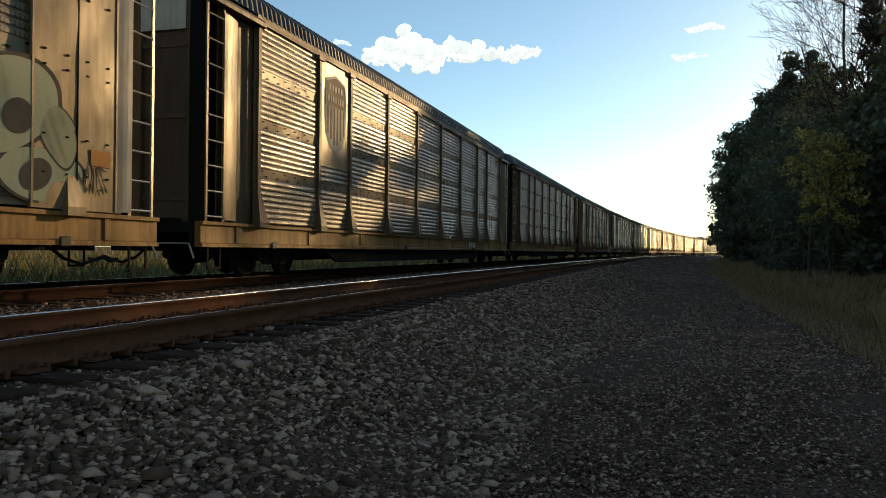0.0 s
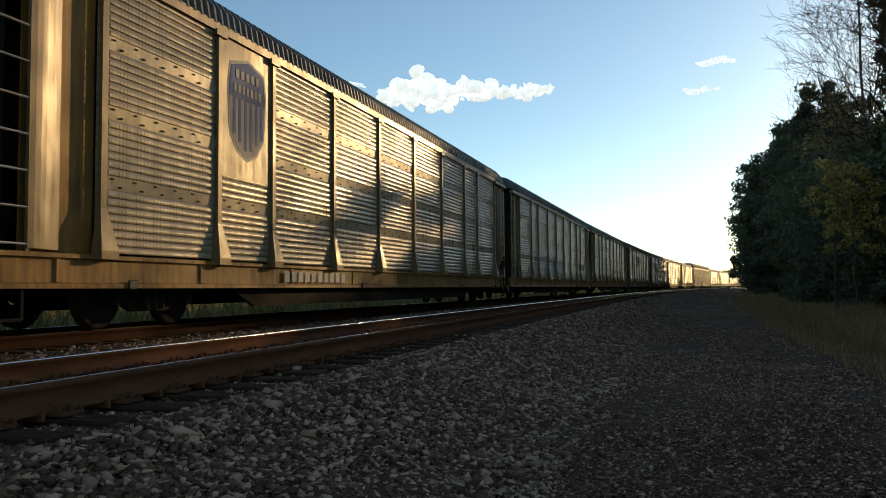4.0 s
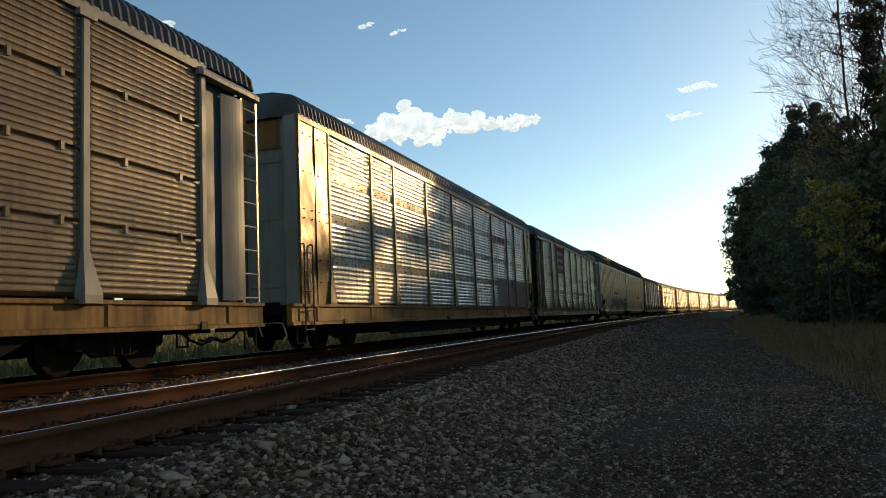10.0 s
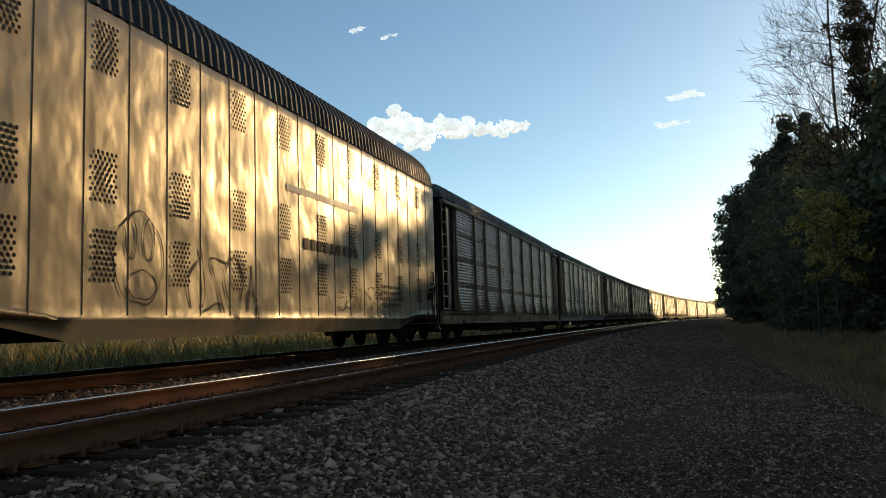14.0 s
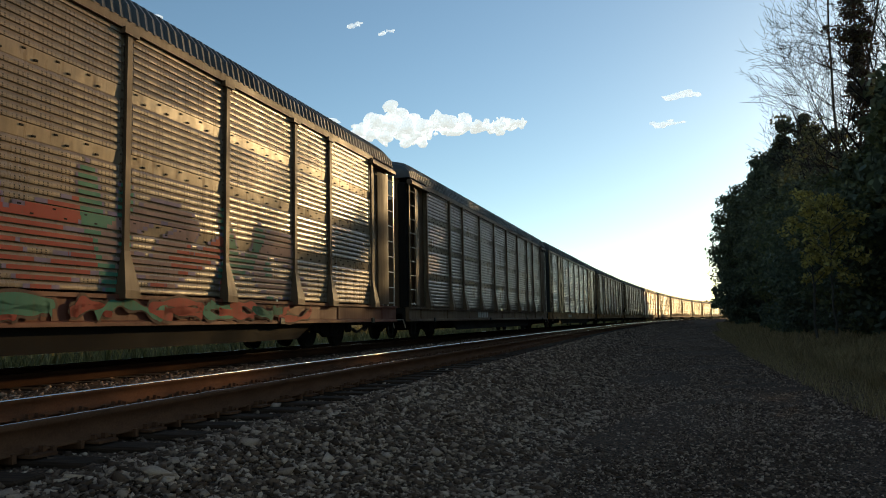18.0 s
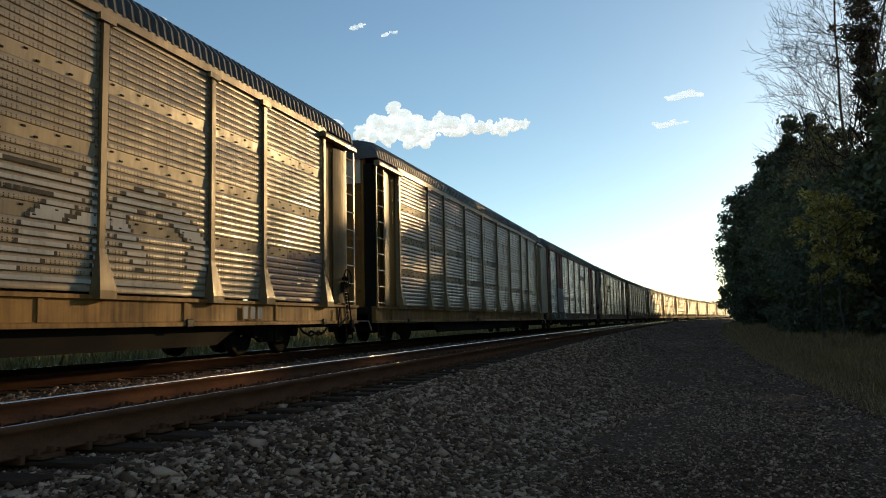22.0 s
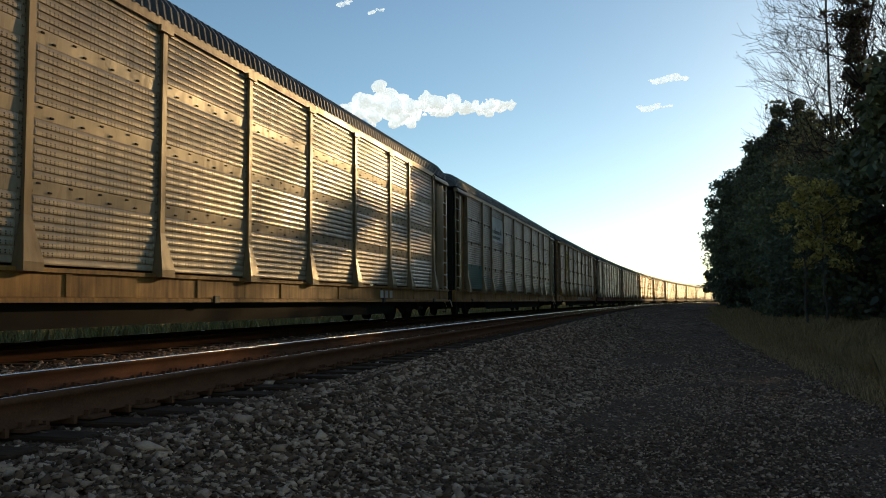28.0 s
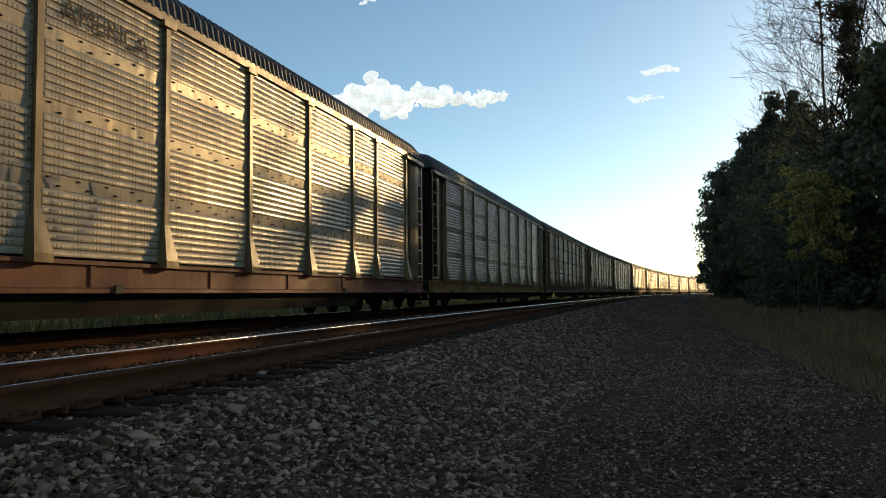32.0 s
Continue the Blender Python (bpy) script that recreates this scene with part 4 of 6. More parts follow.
def vent_mesh(bm):
    """A block of round vent holes."""
    for r in range(10):
        for c in range(5):
            y, z = -0.20 + c * 0.095 + (0.045 if r % 2 else 0), -0.35 + r * 0.077
            ring = [bm.verts.new((0, y + 0.031 * math.cos(i * math.tau / 8), z + 0.031 * math.sin(i * math.tau / 8))) for i in range(8)]
            bm.faces.new(ring)


def smooth_unit(half, lead):
    """Half of a smooth-sided articulated auto-rack."""
    car = new("articulated_autorack_unit")
    link_mesh("underframe", cached(("belly2", half), "underframe", "dark_steel", lambda bm: (box(bm, -1.4, 1.4, -half, half, 0.80, 1.0), box(bm, -0.35, 0.35, -half, half, 0.5, 0.8))), car)
    for y in (-half + 2.2, half - 0.2) if lead else (half - 2.2,):
        truck(car, y)
    for side, m in both_sides(1.56):
        link_mesh("side_shell", cached(("shell", half), "side_shell", "cream_shell", shell_mesh(half)), car, "", m)
        joints = int(2 * half / 0.91)
        for i in range(1, joints):
            link_mesh("panel_joint", cached("panel_joint", "panel_joint", "brown_paint", lambda bm: box(bm, -0.02, 0.003, -0.005, 0.005, 0.86, 5.36)), car, "", m @ pose(0, -half + 2 * half * i / joints, 0))
        vm = cached("vent", "vent", "vent_black", vent_mesh)
        for i in range(11):
            for z in (1.71, 2.85, 4.76):
                link_mesh("vent", vm, car, "", m @ pose(0.022, side * ((-9.55 if lead else -9.80) + 1.82 * i), z))
        if side > 0:
            y = -half + 0.3 if lead else half - 0.3
            corner_ladder(car, m @ pose(0.03, y, 0))
            link_mesh("brake_wheel", cached("brake", "brake_wheel", "dark_steel", brake_mesh), car, "", m @ pose(0.04, y * 0.94, 0))
    for sy in (1, -1):
        link_mesh("end_wall", cached("end2", "end_wall", "grey_paint", lambda bm: prism(bm, [(-1.54, 0.8), (1.54, 0.8), (1.54, 5.35), (0.9, 5.9), (-0.9, 5.9), (-1.54, 5.35)], -0.06, 0.0)), car, "", pose(0, sy * (half - 0.02), 0, 0, 0, 0 if sy > 0 else 180))
    link_mesh("roof", cached(("roof2", half), "roof", "roof_dark", roof_mesh(half, 5.36, 6.5, 0.24, 0.06, 1.0)), car)
    y = -half if lead else half
    link_mesh("coupler", cached("coupler", "coupler", "dark_steel", coupler_mesh), car, "", pose(0, y * 0.99, 0, 0, 0, 180 if lead else 0))
    return car


# ---------------------------------------------------------------- painted marks
FACE = HALF_W + 0.007


def mark(car, mat, y0, y1, z0, z1, x=FACE, name="painted_panel", label=""):
    key = ("rect", round(y1 - y0, 3), round(z1 - z0, 3))
    h, k = (y1 - y0) / 2, (z1 - z0) / 2
    return link_mesh(name, cached(key, name, mat, flat_shape([(-h, -k), (h, -k), (h, k), (-h, k)])), car, label, pose(x, (y0 + y1) / 2, (z0 + z1) / 2))


def bars(car, mat, y0, y1, z0, z1, count, x=1.574, name="marking"):
    """A line of lettering too worn to read, as plain bars."""
    step = (y1 - y0) / count
    w, h = round(step * 0.62, 3), round(z1 - z0, 3)
    me = cached(("bar", w, h), name, mat, lambda bm: box(bm, -0.002, 0.002, 0, w, 0, h))
    for i in range(count):
        link_mesh(name, me, car, "", pose(x, y0 + i * step, z0))


def shield(car, y, z, plate, upper, stripe):
    """A plate with a faded striped shield: pale rim, dark head with two lines of bars, six upright stripes."""
    mark(car, plate, y - 0.92, y + 0.92, z - 1.30, z + 1.18, FACE, "sign_plate")
    pts = [(-0.55, 0.75), (-0.3, 0.82), (0, 0.9), (0.3, 0.82), (0.55, 0.75), (0.62, 0.35), (0.55, -0.45), (0.3, -0.78), (0, -0.9), (-0.3, -0.78), (-0.55, -0.45), (-0.62, 0.35)]
    link_mesh("shield_rim", cached("shield_rim", "shield_rim", "mark_white", flat_shape([(p * 1.09, q * 1.07) for p, q in pts])), car, "", pose(FACE + 0.005, y, z))
    link_mesh("shield", cached("shield", "shield", upper, flat_shape(pts)), car, "", pose(FACE + 0.010, y, z))
    head = [(-0.55, 0.75), (-0.3, 0.82), (0, 0.9), (0.3, 0.82), (0.55, 0.75), (0.62, 0.35), (0.60, 0.18), (-0.60, 0.18), (-0.62, 0.35)]
    link_mesh("shield_head", cached("shield_head", "shield_head", stripe, flat_shape(head)), car, "", pose(FACE + 0.014, y, z))
    bars(car, upper, y - 0.42, y + 0.44, z + 0.54, z + 0.70, 5, FACE + 0.020)
    bars(car, upper, y - 0.48, y + 0.50, z + 0.27, z + 0.43, 7, FACE + 0.020)
    for i in range(6):
        p = -0.50 + i * 0.19
        low = -0.40 - 0.42 * (1 - abs(p + 0.04) / 0.6)
        mark(car, stripe, y + p, y + p + 0.085, z + low, z + 0.17, FACE + 0.014, "stripe")


def lettering(car, words, size, mat, m, label=""):
    cu = bpy.data.curves.new("lettering", "FONT")
    cu.body, cu.size, cu.align_x, cu.align_y = words, size, "CENTER", "CENTER"
    tmp = bpy.data.objects.new("lettering_source", cu)
    me = bpy.data.meshes.new_from_object(tmp)
    bpy.data.objects.remove(tmp)
    me.materials.append(MAT[mat])
    return link_mesh("lettering", me, car, label, m)


SIDE_TEXT = Matrix(((0, 0, 1, 0), (1, 0, 0, 0), (0, 1, 0, 0), (0, 0, 0, 1)))       # reads along +y on the +x side


def smooth_path(pts, steps=6, closed=False):
    """A curve through the points."""
    n = len(pts)
    out = []
    for i in range(n if closed else n - 1):
        p0, p1, p2, p3 = (pts[(i + k) % n] if closed else pts[min(max(i + k, 0), n - 1)] for k in (-1, 0, 1, 2))
        for j in range(steps):
            t = j / steps
            out.append(tuple(0.5 * (2 * b + (c - a) * t + (2 * a - 5 * b + 4 * c - d) * t * t + (3 * b - a - 3 * c + d) * t ** 3) for a, b, c, d in zip(p0, p1, p2, p3)))
    if not closed:
        out.append(pts[-1])
    return out


def ribbon(bm, pts, w, closed=False):
    n = len(pts)
    rows = []
    for i, (y, z) in enumerate(pts):
        a, b = (pts[(i - 1) % n], pts[(i + 1) % n]) if closed else (pts[max(i - 1, 0)], pts[min(i + 1, n - 1)])
        d = Vector((b[0] - a[0], b[1] - a[1]))
        d = d.normalized() if d.length else Vector((1, 0))
        k = w * (0.75 + 0.35 * math.sin(i * 0.7))
        rows.append((bm.verts.new((0, y - d.y * k, z + d.x * k)), bm.verts.new((0, y + d.y * k, z - d.x * k))))
    for i in range(n if closed else n - 1):
        p, q = rows[i], rows[(i + 1) % n]
        bm.faces.new((p[0], p[1], q[1], q[0]))


STROKES = (
    ((0.8, 0.7), (0.1, 1.0), (-0.7, 0.6), (-0.3, 0.1), (0.6, -0.2), (0.5, -0.9), (-0.8, -0.8)),
    ((0.8, 0.8), (0.0, 1.0), (-0.8, 0.5), (-0.8, -0.5), (0.0, -1.0), (0.8, -0.7), (0.7, -0.1), (0.1, -0.1)),
    ((-0.8, -1.0), (-0.7, 0.0), (-0.6, 0.9), (0.0, 0.0), (0.5, -0.8), (0.7, 0.1), (0.8, 1.0)),
    ((-0.7, -1.0), (-0.1, 0.9), (0.2, 0.8), (0.7, -1.0), (0.3, -0.2), (-0.4, -0.2)),
    ((-0.7, 0.9), (-0.6, 0.0), (-0.5, -0.9), (0.2, -1.0), (0.8, -0.6), (0.7, 0.3), (0.6, 0.9)),
    ((-0.6, -1.0), (-0.7, 0.2), (-0.5, 0.9), (0.4, 0.9), (0.7, 0.4), (0.0, 0.0), (-0.5, 0.0), (0.1, -0.2), (0.8, -1.0)),
    ((-0.9, 0.9), (0.0, 0.8), (0.8, 0.9), (0.1, 0.0), (-0.7, -0.8), (0.1, -0.9), (0.9, -0.8)),
    ((0.0, 1.0), (-0.8, 0.4), (-0.7, -0.6), (0.0, -1.0), (0.8, -0.5), (0.7, 0.5), (0.1, 1.0)))


def crest_rows(kind):
    """The strips (z0, z1, x) of a ribbed side that take paint."""
    rib = BAND_RIB if kind == "bands" else SEAM_PITCH
    rows = [(b + 0.09 * rib, b + 0.58 * rib, 0.0035) for b in rib_feet(kind)]
    if kind == "bands":
        rows += [(z + d, z + d + 0.06, 0.0) for z in (2.105, 3.11, 4.115) for d in (-0.09, -0.03, 0.03)]
    return rows


def ribbed_paint(bm, path, fat, cy, cz, rows):
    """A fat stroke laid on the crests of the ribs alone."""
    for z0, z1, x in rows:
        zc = (z0 + z1) / 2 - cz
        spans = sorted((y - math.sqrt(fat * fat - (zc - z) ** 2), y + math.sqrt(fat * fat - (zc - z) ** 2)) for y, z in path if abs(zc - z) < fat)
        merged = []
        for a, b in spans:
            if merged and a <= merged[-1][1]:
                merged[-1][1] = max(merged[-1][1], b)
            else:
                merged.append([a, b])
        for a, b in merged:
            if b - a > 0.01:
                bm.faces.new([bm.verts.new((HALF_W + x, cy + y, z)) for y, z in ((a, z0), (b, z0), (b, z1), (a, z1))])
    return len(bm.faces)


def painted_field(car, mat, y0, y1, z0, z1, name="painted_panel"):
    """A block of paint over ribs and bands, dipping a little between the crests."""
    rows = sorted(r for r in crest_rows(SIDE_KIND.get(car.name, "bands")) if r[0] >= z0 and r[1] <= z1)
    line = []
    for k, (a, b, x) in enumerate(rows):
        if k and a - rows[k - 1][1] > 0.004:
            line.append(((a + rows[k - 1][1]) / 2, min(x, rows[k - 1][2]) - 0.006))
        line += [(a, x), (b, x)]
    bm = bmesh.new()
    for (za, xa), (zb, xb) in zip(line, line[1:]):
        if zb - za > 0.001:
            bm.faces.new([bm.verts.new((HALF_W + x, y, z)) for x, y, z in ((xa, y0, za), (xa, y1, za), (xb, y1, zb), (xb, y0, zb))])
    return tagged(part(name, bm, mat, car, "", pose(0.003, 0, 0)), kind="stuff")


def graffiti(car, y0, y1, z0, z1, fills, outline, seed, letters=4, x=None):
    """Spray-painted strokes: fat overlapping shapes with an edge colour, or a thin scrawl."""
    rng = random.Random(seed)
    face = (FACE if x is None else x)
    letters = max(2, int(letters * (1.25 if fills else 1.6)))
    step = (y1 - y0) / letters
    rz = (z1 - z0) / 2 * 0.86
    for i in range(letters):
        cy, cz = y0 + (i + 0.5) * step, (z0 + z1) / 2 + rng.uniform(-0.12, 0.12) * rz
        ry = step * (0.72 if fills else 0.52)
        slant = rng.uniform(-0.1, 0.3)
        flip, over = rng.choice((1, -1)), rng.choice((1, -1))
        shape = [((p * flip + slant * q + rng.gauss(0, 0.26)) * ry, (q * over + rng.gauss(0, 0.20)) * rz) for p, q in rng.choice(STROKES)]
        path = smooth_path(shape, 8)
        fat = (0.20 * min(ry, rz) + 0.05) if fills else 0.014 + 0.012 * rz
        lift = 0.0008 * (i % 3)
        layers = [("paint_outline", outline, fat + (0.045 if fills else 0.0), 0.003)] + ([("paint_fill", fills[i % len(fills)], fat, 0.008)] if fills else [])
        for name, mat, w, up in layers:
            bm = bmesh.new()
            if x is None:
                if ribbed_paint(bm, path, max(w, 0.035), cy, cz, crest_rows(SIDE_KIND.get(car.name, "bands"))):
                    tagged(part(name, bm, mat, car, "", pose(up * 0.5 + lift, 0, 0)), kind="stuff")
                else:
                    bm.free()
            else:
                ribbon(bm, path, w)
                part(name, bm, mat, car, "", pose(face + up + lift, cy, cz))


# ---------------------------------------------------------------- the train
PITCH, FIRST_GAP = 28.5, 11.4
# how far each gap stands off the even spacing, by slack in the couplings
SLACK = (0.0, 0.02, 0.06, 0.01, 0.05, -0.05, -0.15, 0.43, 0.45, 0.35, 0.55, 0.20, 0.40, 0.60, 0.62, 0.60, 0.40, 0.44, 0.60, 0.50, 0.35, 0.45, 0.39, 0.10, 0.28, 0.10)


def gap_at(k):
    """Where the gap behind car k stands on the track at the start."""
    even = FIRST_GAP + PITCH * k if k <= 10 else FIRST_GAP + PITCH * 10 + 44.6 + PITCH * (k - 11)
    return even + (SLACK[k] if 0 <= k < len(SLACK) else 0.0)


TRAIN = []                      # car and where its middle stands at the start


def put(car, k, label):
    tagged(car, label, "rail car", "cars of the train")
    TRAIN.append((car, (gap_at(k) + gap_at(k - 1)) / 2 if k != 12 else gap_at(k) - PITCH / 2))
    return car


c = put(rack_car("bands", "sheet_tan", "tan_paint", "yellow", "brown_paint", "roof_steel", "grey_paint"), 0, "tan autorack car with grey-green graffiti and a bright end ladder")
smooth_panel(c, "plain_panel", 1.6, 1.08, 5.1, "tan_paint", pose(HALF_W + 0.06, 11.78, 0))
for cy, cz, ry, rz, turn in ((10.55, 2.35, 0.85, 0.62, 0.2), (11.45, 2.05, 0.30, 0.42, 0.5), (11.2, 1.52, 0.72, 0.38, -0.1)):
    for mat, k, up in (("mark_black", 1.06, 0.0), ("mark_pale_green", 0.97, 0.003)):
        bm = bmesh.new()
        bm.faces.new([bm.verts.new((0, k * ry * (1 + 0.10 * math.sin(2.3 * a + turn * 4)) * math.cos(a), k * rz * (1 + 0.14 * math.cos(1.7 * a - turn)) * math.sin(a))) for a in [i * math.tau / 40 for i in range(40)]])
        part("paint_fill" if up else "paint_outline", bm, mat, c, "", pose(1.592 + up + 0.008 * turn, cy, cz, math.degrees(turn), 0, 0))
for cy, cz, ry, rz in ((10.75, 2.2, 0.26, 0.22), (11.05, 1.5, 0.28, 0.2)):
    bm = bmesh.new()
    bm.faces.new([bm.verts.new((0, ry * math.cos(i * math.tau / 24), rz * math.sin(i * math.tau / 24))) for i in range(24)])
    part("paint_spot", bm, "mark_black", c, "", pose(1.602, cy, cz, 25, 0, 0))
graffiti(c, 11.8, 12.4, 1.3, 1.7, [], "mark_black", 5, 2, 1.60)
bars(c, "mark_brown", 11.5, 12.0, 4.0, 4.6, 2, 1.60)
mark(c, "mark_orange", 12.05, 12.45, 1.72, 1.95, 1.60)
c = put(rack_car("bands", "sheet_brown", "brown_paint", "yellow", "brown_paint", pocket="tan_paint"), 1, "brown weathered autorack car with a faded yellow shield plate")
shield(c, -7.93, 3.9, "tan_paint", "mark_white", "mark_brown")
bars(c, "mark_white", 5.5, 6.6, 0.72, 0.93, 4)
c = put(rack_car("seams", "seam_brown", "rust_paint", "yellow", "brown_paint", brake=True), 2, "brown seamed autorack car with rust-red posts and yellow sill")
bars(c, "mark_brown", -6.0, -5.0, 0.72, 0.93, 4)
c = put(rack_car("seams", "seam_brown", "yellow", "rust_paint", "brown_paint"), 3, "brown seamed autorack car with yellow posts and faded purple graffiti")
mark(c, "brown_paint", -8.75, -7.1, 2.9, 4.6)
graffiti(c, -4.0, -1.6, 1.35, 2.5, [], "mark_silver", 9, 3)
graffiti(c, 1.5, 6.8, 1.3, 1.9, ["mark_silver"], "mark_black", 10, 6)
bars(c, "mark_white", -3.9, -2.5, 0.72, 0.93, 6)
c = put(rack_car("bands", "sheet_tan", "tan_paint", "yellow", "yellow", brake=True), 4, "tan autorack car with a pale shield plate and yellow sill")
shield(c, -7.93, 3.9, "tan_paint", "mark_silver", "mark_blue")
bars(c, "mark_white", -6.6, -3.6, 0.72, 0.93, 10)
graffiti(c, -4.0, -1.6, 1.4, 2.1, [], "mark_silver", 21, 3)
c = put(rack_car("bands", "sheet_tan", "tan_paint", "yellow", "tan_paint"), 5, "pale brown autorack car with grey graffiti along its foot")
graffiti(c, -8.6, 0.5, 1.3, 2.3, ["mark_silver"], "mark_black", 31, 8)
c = put(rack_car("bands", "sheet_tan", "yellow", "yellow", "yellow"), 6, "tan perforated autorack car with yellow posts and sill")
graffiti(c, 1.6, 4.0, 1.4, 2.6, [], "mark_silver", 33, 3)
bars(c, "mark_black", 8.6, 9.0, 0.68, 0.95, 1)
c = put(rack_car("bands", "sheet_tan", "yellow", "brown_paint", "brown_paint"), 7, "tan autorack car with a brown lettered plate in its middle")
painted_field(c, "mark_brown", -4.05, -1.55, 3.25, 4.45, "sign_plate")
bars(c, "mark_white", -3.9, -2.5, 3.85, 4.1, 7, FACE + 0.006)
mark(c, "mark_white", -3.95, -1.7, 3.52, 3.60, FACE + 0.006, "stripe")
mark(c, "mark_white", -3.95, -1.7, 3.36, 3.44, FACE + 0.006, "stripe")
graffiti(c, -4.0, 0.6, 1.5, 2.4, [], "mark_black", 41, 5)
bars(c, "mark_white", -8.6, -5.8, 0.72, 0.93, 9)
c = put(rack_car("seams", "seam_brown", "grey_paint", "yellow", "black", "roof_steel", "grey_paint", band="yellow", plate="blue_paint"), 8, "brown seamed autorack car with grey posts and dark blue corners")
painted_field(c, "mark_white", -6.85, -4.35, 2.75, 4.05, "sign_plate")
bars(c, "mark_brown", -6.6, -4.6, 2.95, 3.85, 2, FACE + 0.006)
bars(c, "mark_white", -3.0, -1.8, 0.72, 0.93, 4)
mark(c, "yellow", -12.5, -12.1, 1.9, 2.2, 1.50)
c = put(box_car("sheet_pale", "tan_gloss", "tan_paint", "yellow", "grey_paint", "roof_steel", None, False, "yellow"), 9, "pale bright autorack car with tan end panels and a red mark")
bars(c, "mark_red", 4.6, 7.1, 3.95, 4.25, 8, FACE + 0.006)
for y0, y1 in ((5.2, 7.25), (7.55, 8.95), (9.25, 11.6)):
    painted_field(c, "mark_pink", y0, y1, 1.08, 2.42)
graffiti(c, 4.6, 11.6, 1.25, 2.45, [], "mark_silver", 47, 5)
graffiti(c, 9.3, 11.5, 1.3, 2.4, [], "mark_purple", 91, 3)
graffiti(c, 1.7, 4.2, 1.6, 2.3, [], "mark_brown", 48, 2)
c = put(rack_car("bands", "sheet_tan", "tan_paint", "tan_paint", "brown_paint"), 10, "tan autorack car with a red lettered panel near its front")
painted_field(c, "mark_red", -6.9, -4.3, 3.3, 5.1, "sign_plate")
for zz, nn in ((4.65, 6), (4.2, 5), (3.75, 6)):
    bars(c, "mark_white", -6.6, -4.6, zz - 0.12, zz + 0.12, nn, FACE + 0.006)
bars(c, "mark_white", -6.0, -4.8, 0.72, 0.93, 6)
g = gap_at(10)
c = tagged(smooth_unit(11.15, True), "smooth cream articulated autorack unit with round vents and graffiti", "rail car", "cars of the train")
TRAIN.append((c, g + 11.75))
graffiti(c, -9.5, -6.4, 2.6, 3.2, [], "mark_black", 51, 5, 1.572)
graffiti(c, -4.6, 6.5, 1.0, 2.2, ["mark_silver", "mark_purple"], "mark_brown", 52, 9, 1.572)
graffiti(c, -6.4, -5.2, 0.85, 1.5, [], "mark_black", 57, 2, 1.572)
graffiti(c, 7.5, 11.0, 0.9, 2.2, ["mark_green"], "mark_black", 58, 3, 1.572)
mark(c, "grey_paint", -1.6, 4.5, 3.70, 3.86, 1.575, "steel_strip")
bars(c, "mark_brown", -0.9, 3.0, 2.55, 2.85, 9, 1.58)
mark(c, "mark_orange", -7.4, -6.7, 1.38, 1.50, 1.575)
c = tagged(smooth_unit(10.3, False), "smooth cream articulated autorack unit with outlined graffiti faces", "rail car", "cars of the train")
TRAIN.append((c, g + 33.75))
for cy, cz, ry, rz in ((-5.38, 1.72, 0.58, 0.70), (-5.58, 2.02, 0.13, 0.32), (-5.16, 2.02, 0.13, 0.32), (-5.31, 1.32, 0.34, 0.22)):
    bm = bmesh.new()
    ribbon(bm, [(ry * math.cos(i * math.tau / 36), rz * math.sin(i * math.tau / 36) * (1.0 + 0.06 * math.sin(i * 0.9))) for i in range(36)], 0.014, True)
    part("paint_outline", bm, "mark_brown", c, "", pose(1.574, cy, cz))
graffiti(c, -4.2, -1.7, 0.85, 2.0, [], "mark_brown", 62, 3, 1.572)
graffiti(c, 2.0, 6.5, 1.0, 1.6, [], "mark_brown", 63, 6, 1.572)
mark(c, "grey_paint", -0.6, 3.4, 3.55, 3.70, 1.575, "steel_strip")
bars(c, "mark_brown", 0.2, 3.4, 2.35, 2.60, 9, 1.58)
for i in range(4):
    bars(c, "mark_brown", 5.0, 6.6, 1.15 + i * 0.17, 1.24 + i * 0.17, 12 - i, 1.58)
c = put(rack_car("bands", "sheet_brown", "brown_paint", "tan_paint", "black", "roof_steel", "tan_paint"), 12, "brown autorack car with a black and white end")
c = put(rack_car("bands", "sheet_tan", "tan_paint", "grey_paint", "brown_paint"), 13, "tan autorack car with yellow letters and silver graffiti")
graffiti(c, -5.0, -2.9, 3.6, 4.4, [], "mark_yellow", 65, 3)
graffiti(c, -6.8, -1.0, 1.3, 3.1, ["mark_silver", "mark_white"], "mark_black", 66, 3)
graffiti(c, 7.1, 10.5, 1.2, 2.4, ["mark_yellow", "mark_purple"], "mark_brown", 67, 3)
bars(c, "mark_white", -5.2, -3.4, 0.72, 0.93, 6)
c = put(rack_car("bands", "sheet_brown", "brown_paint", "rust_paint", "brown_paint"), 14, "brown autorack car with a dark plate and green-red graffiti")
mark(c, "mark_brown", -8.75, -7.1, 2.9, 4.9)
graffiti(c, -8.55, -7.3, 3.9, 4.4, [], "mark_yellow", 70, 3, FACE + 0.006)
graffiti(c, -8.0, -1.6, 1.2, 2.0, ["mark_silver"], "mark_blue", 71, 6)
graffiti(c, -1.0, 6.9, 1.2, 2.6, ["mark_red", "mark_green", "mark_pink"], "mark_purple", 72, 5)
graffiti(c, -3.0, 7.4, 0.72, 0.98, ["mark_green", "mark_red"], "mark_brown", 90, 8, 1.574)
c = put(rack_car("bands", "sheet_brown", "brown_paint", "brown_paint", "brown_paint"), 15, "dark brown perforated autorack car with white digits on its sill")
bars(c, "mark_white", -4.9, -3.1, 0.72, 0.97, 6)
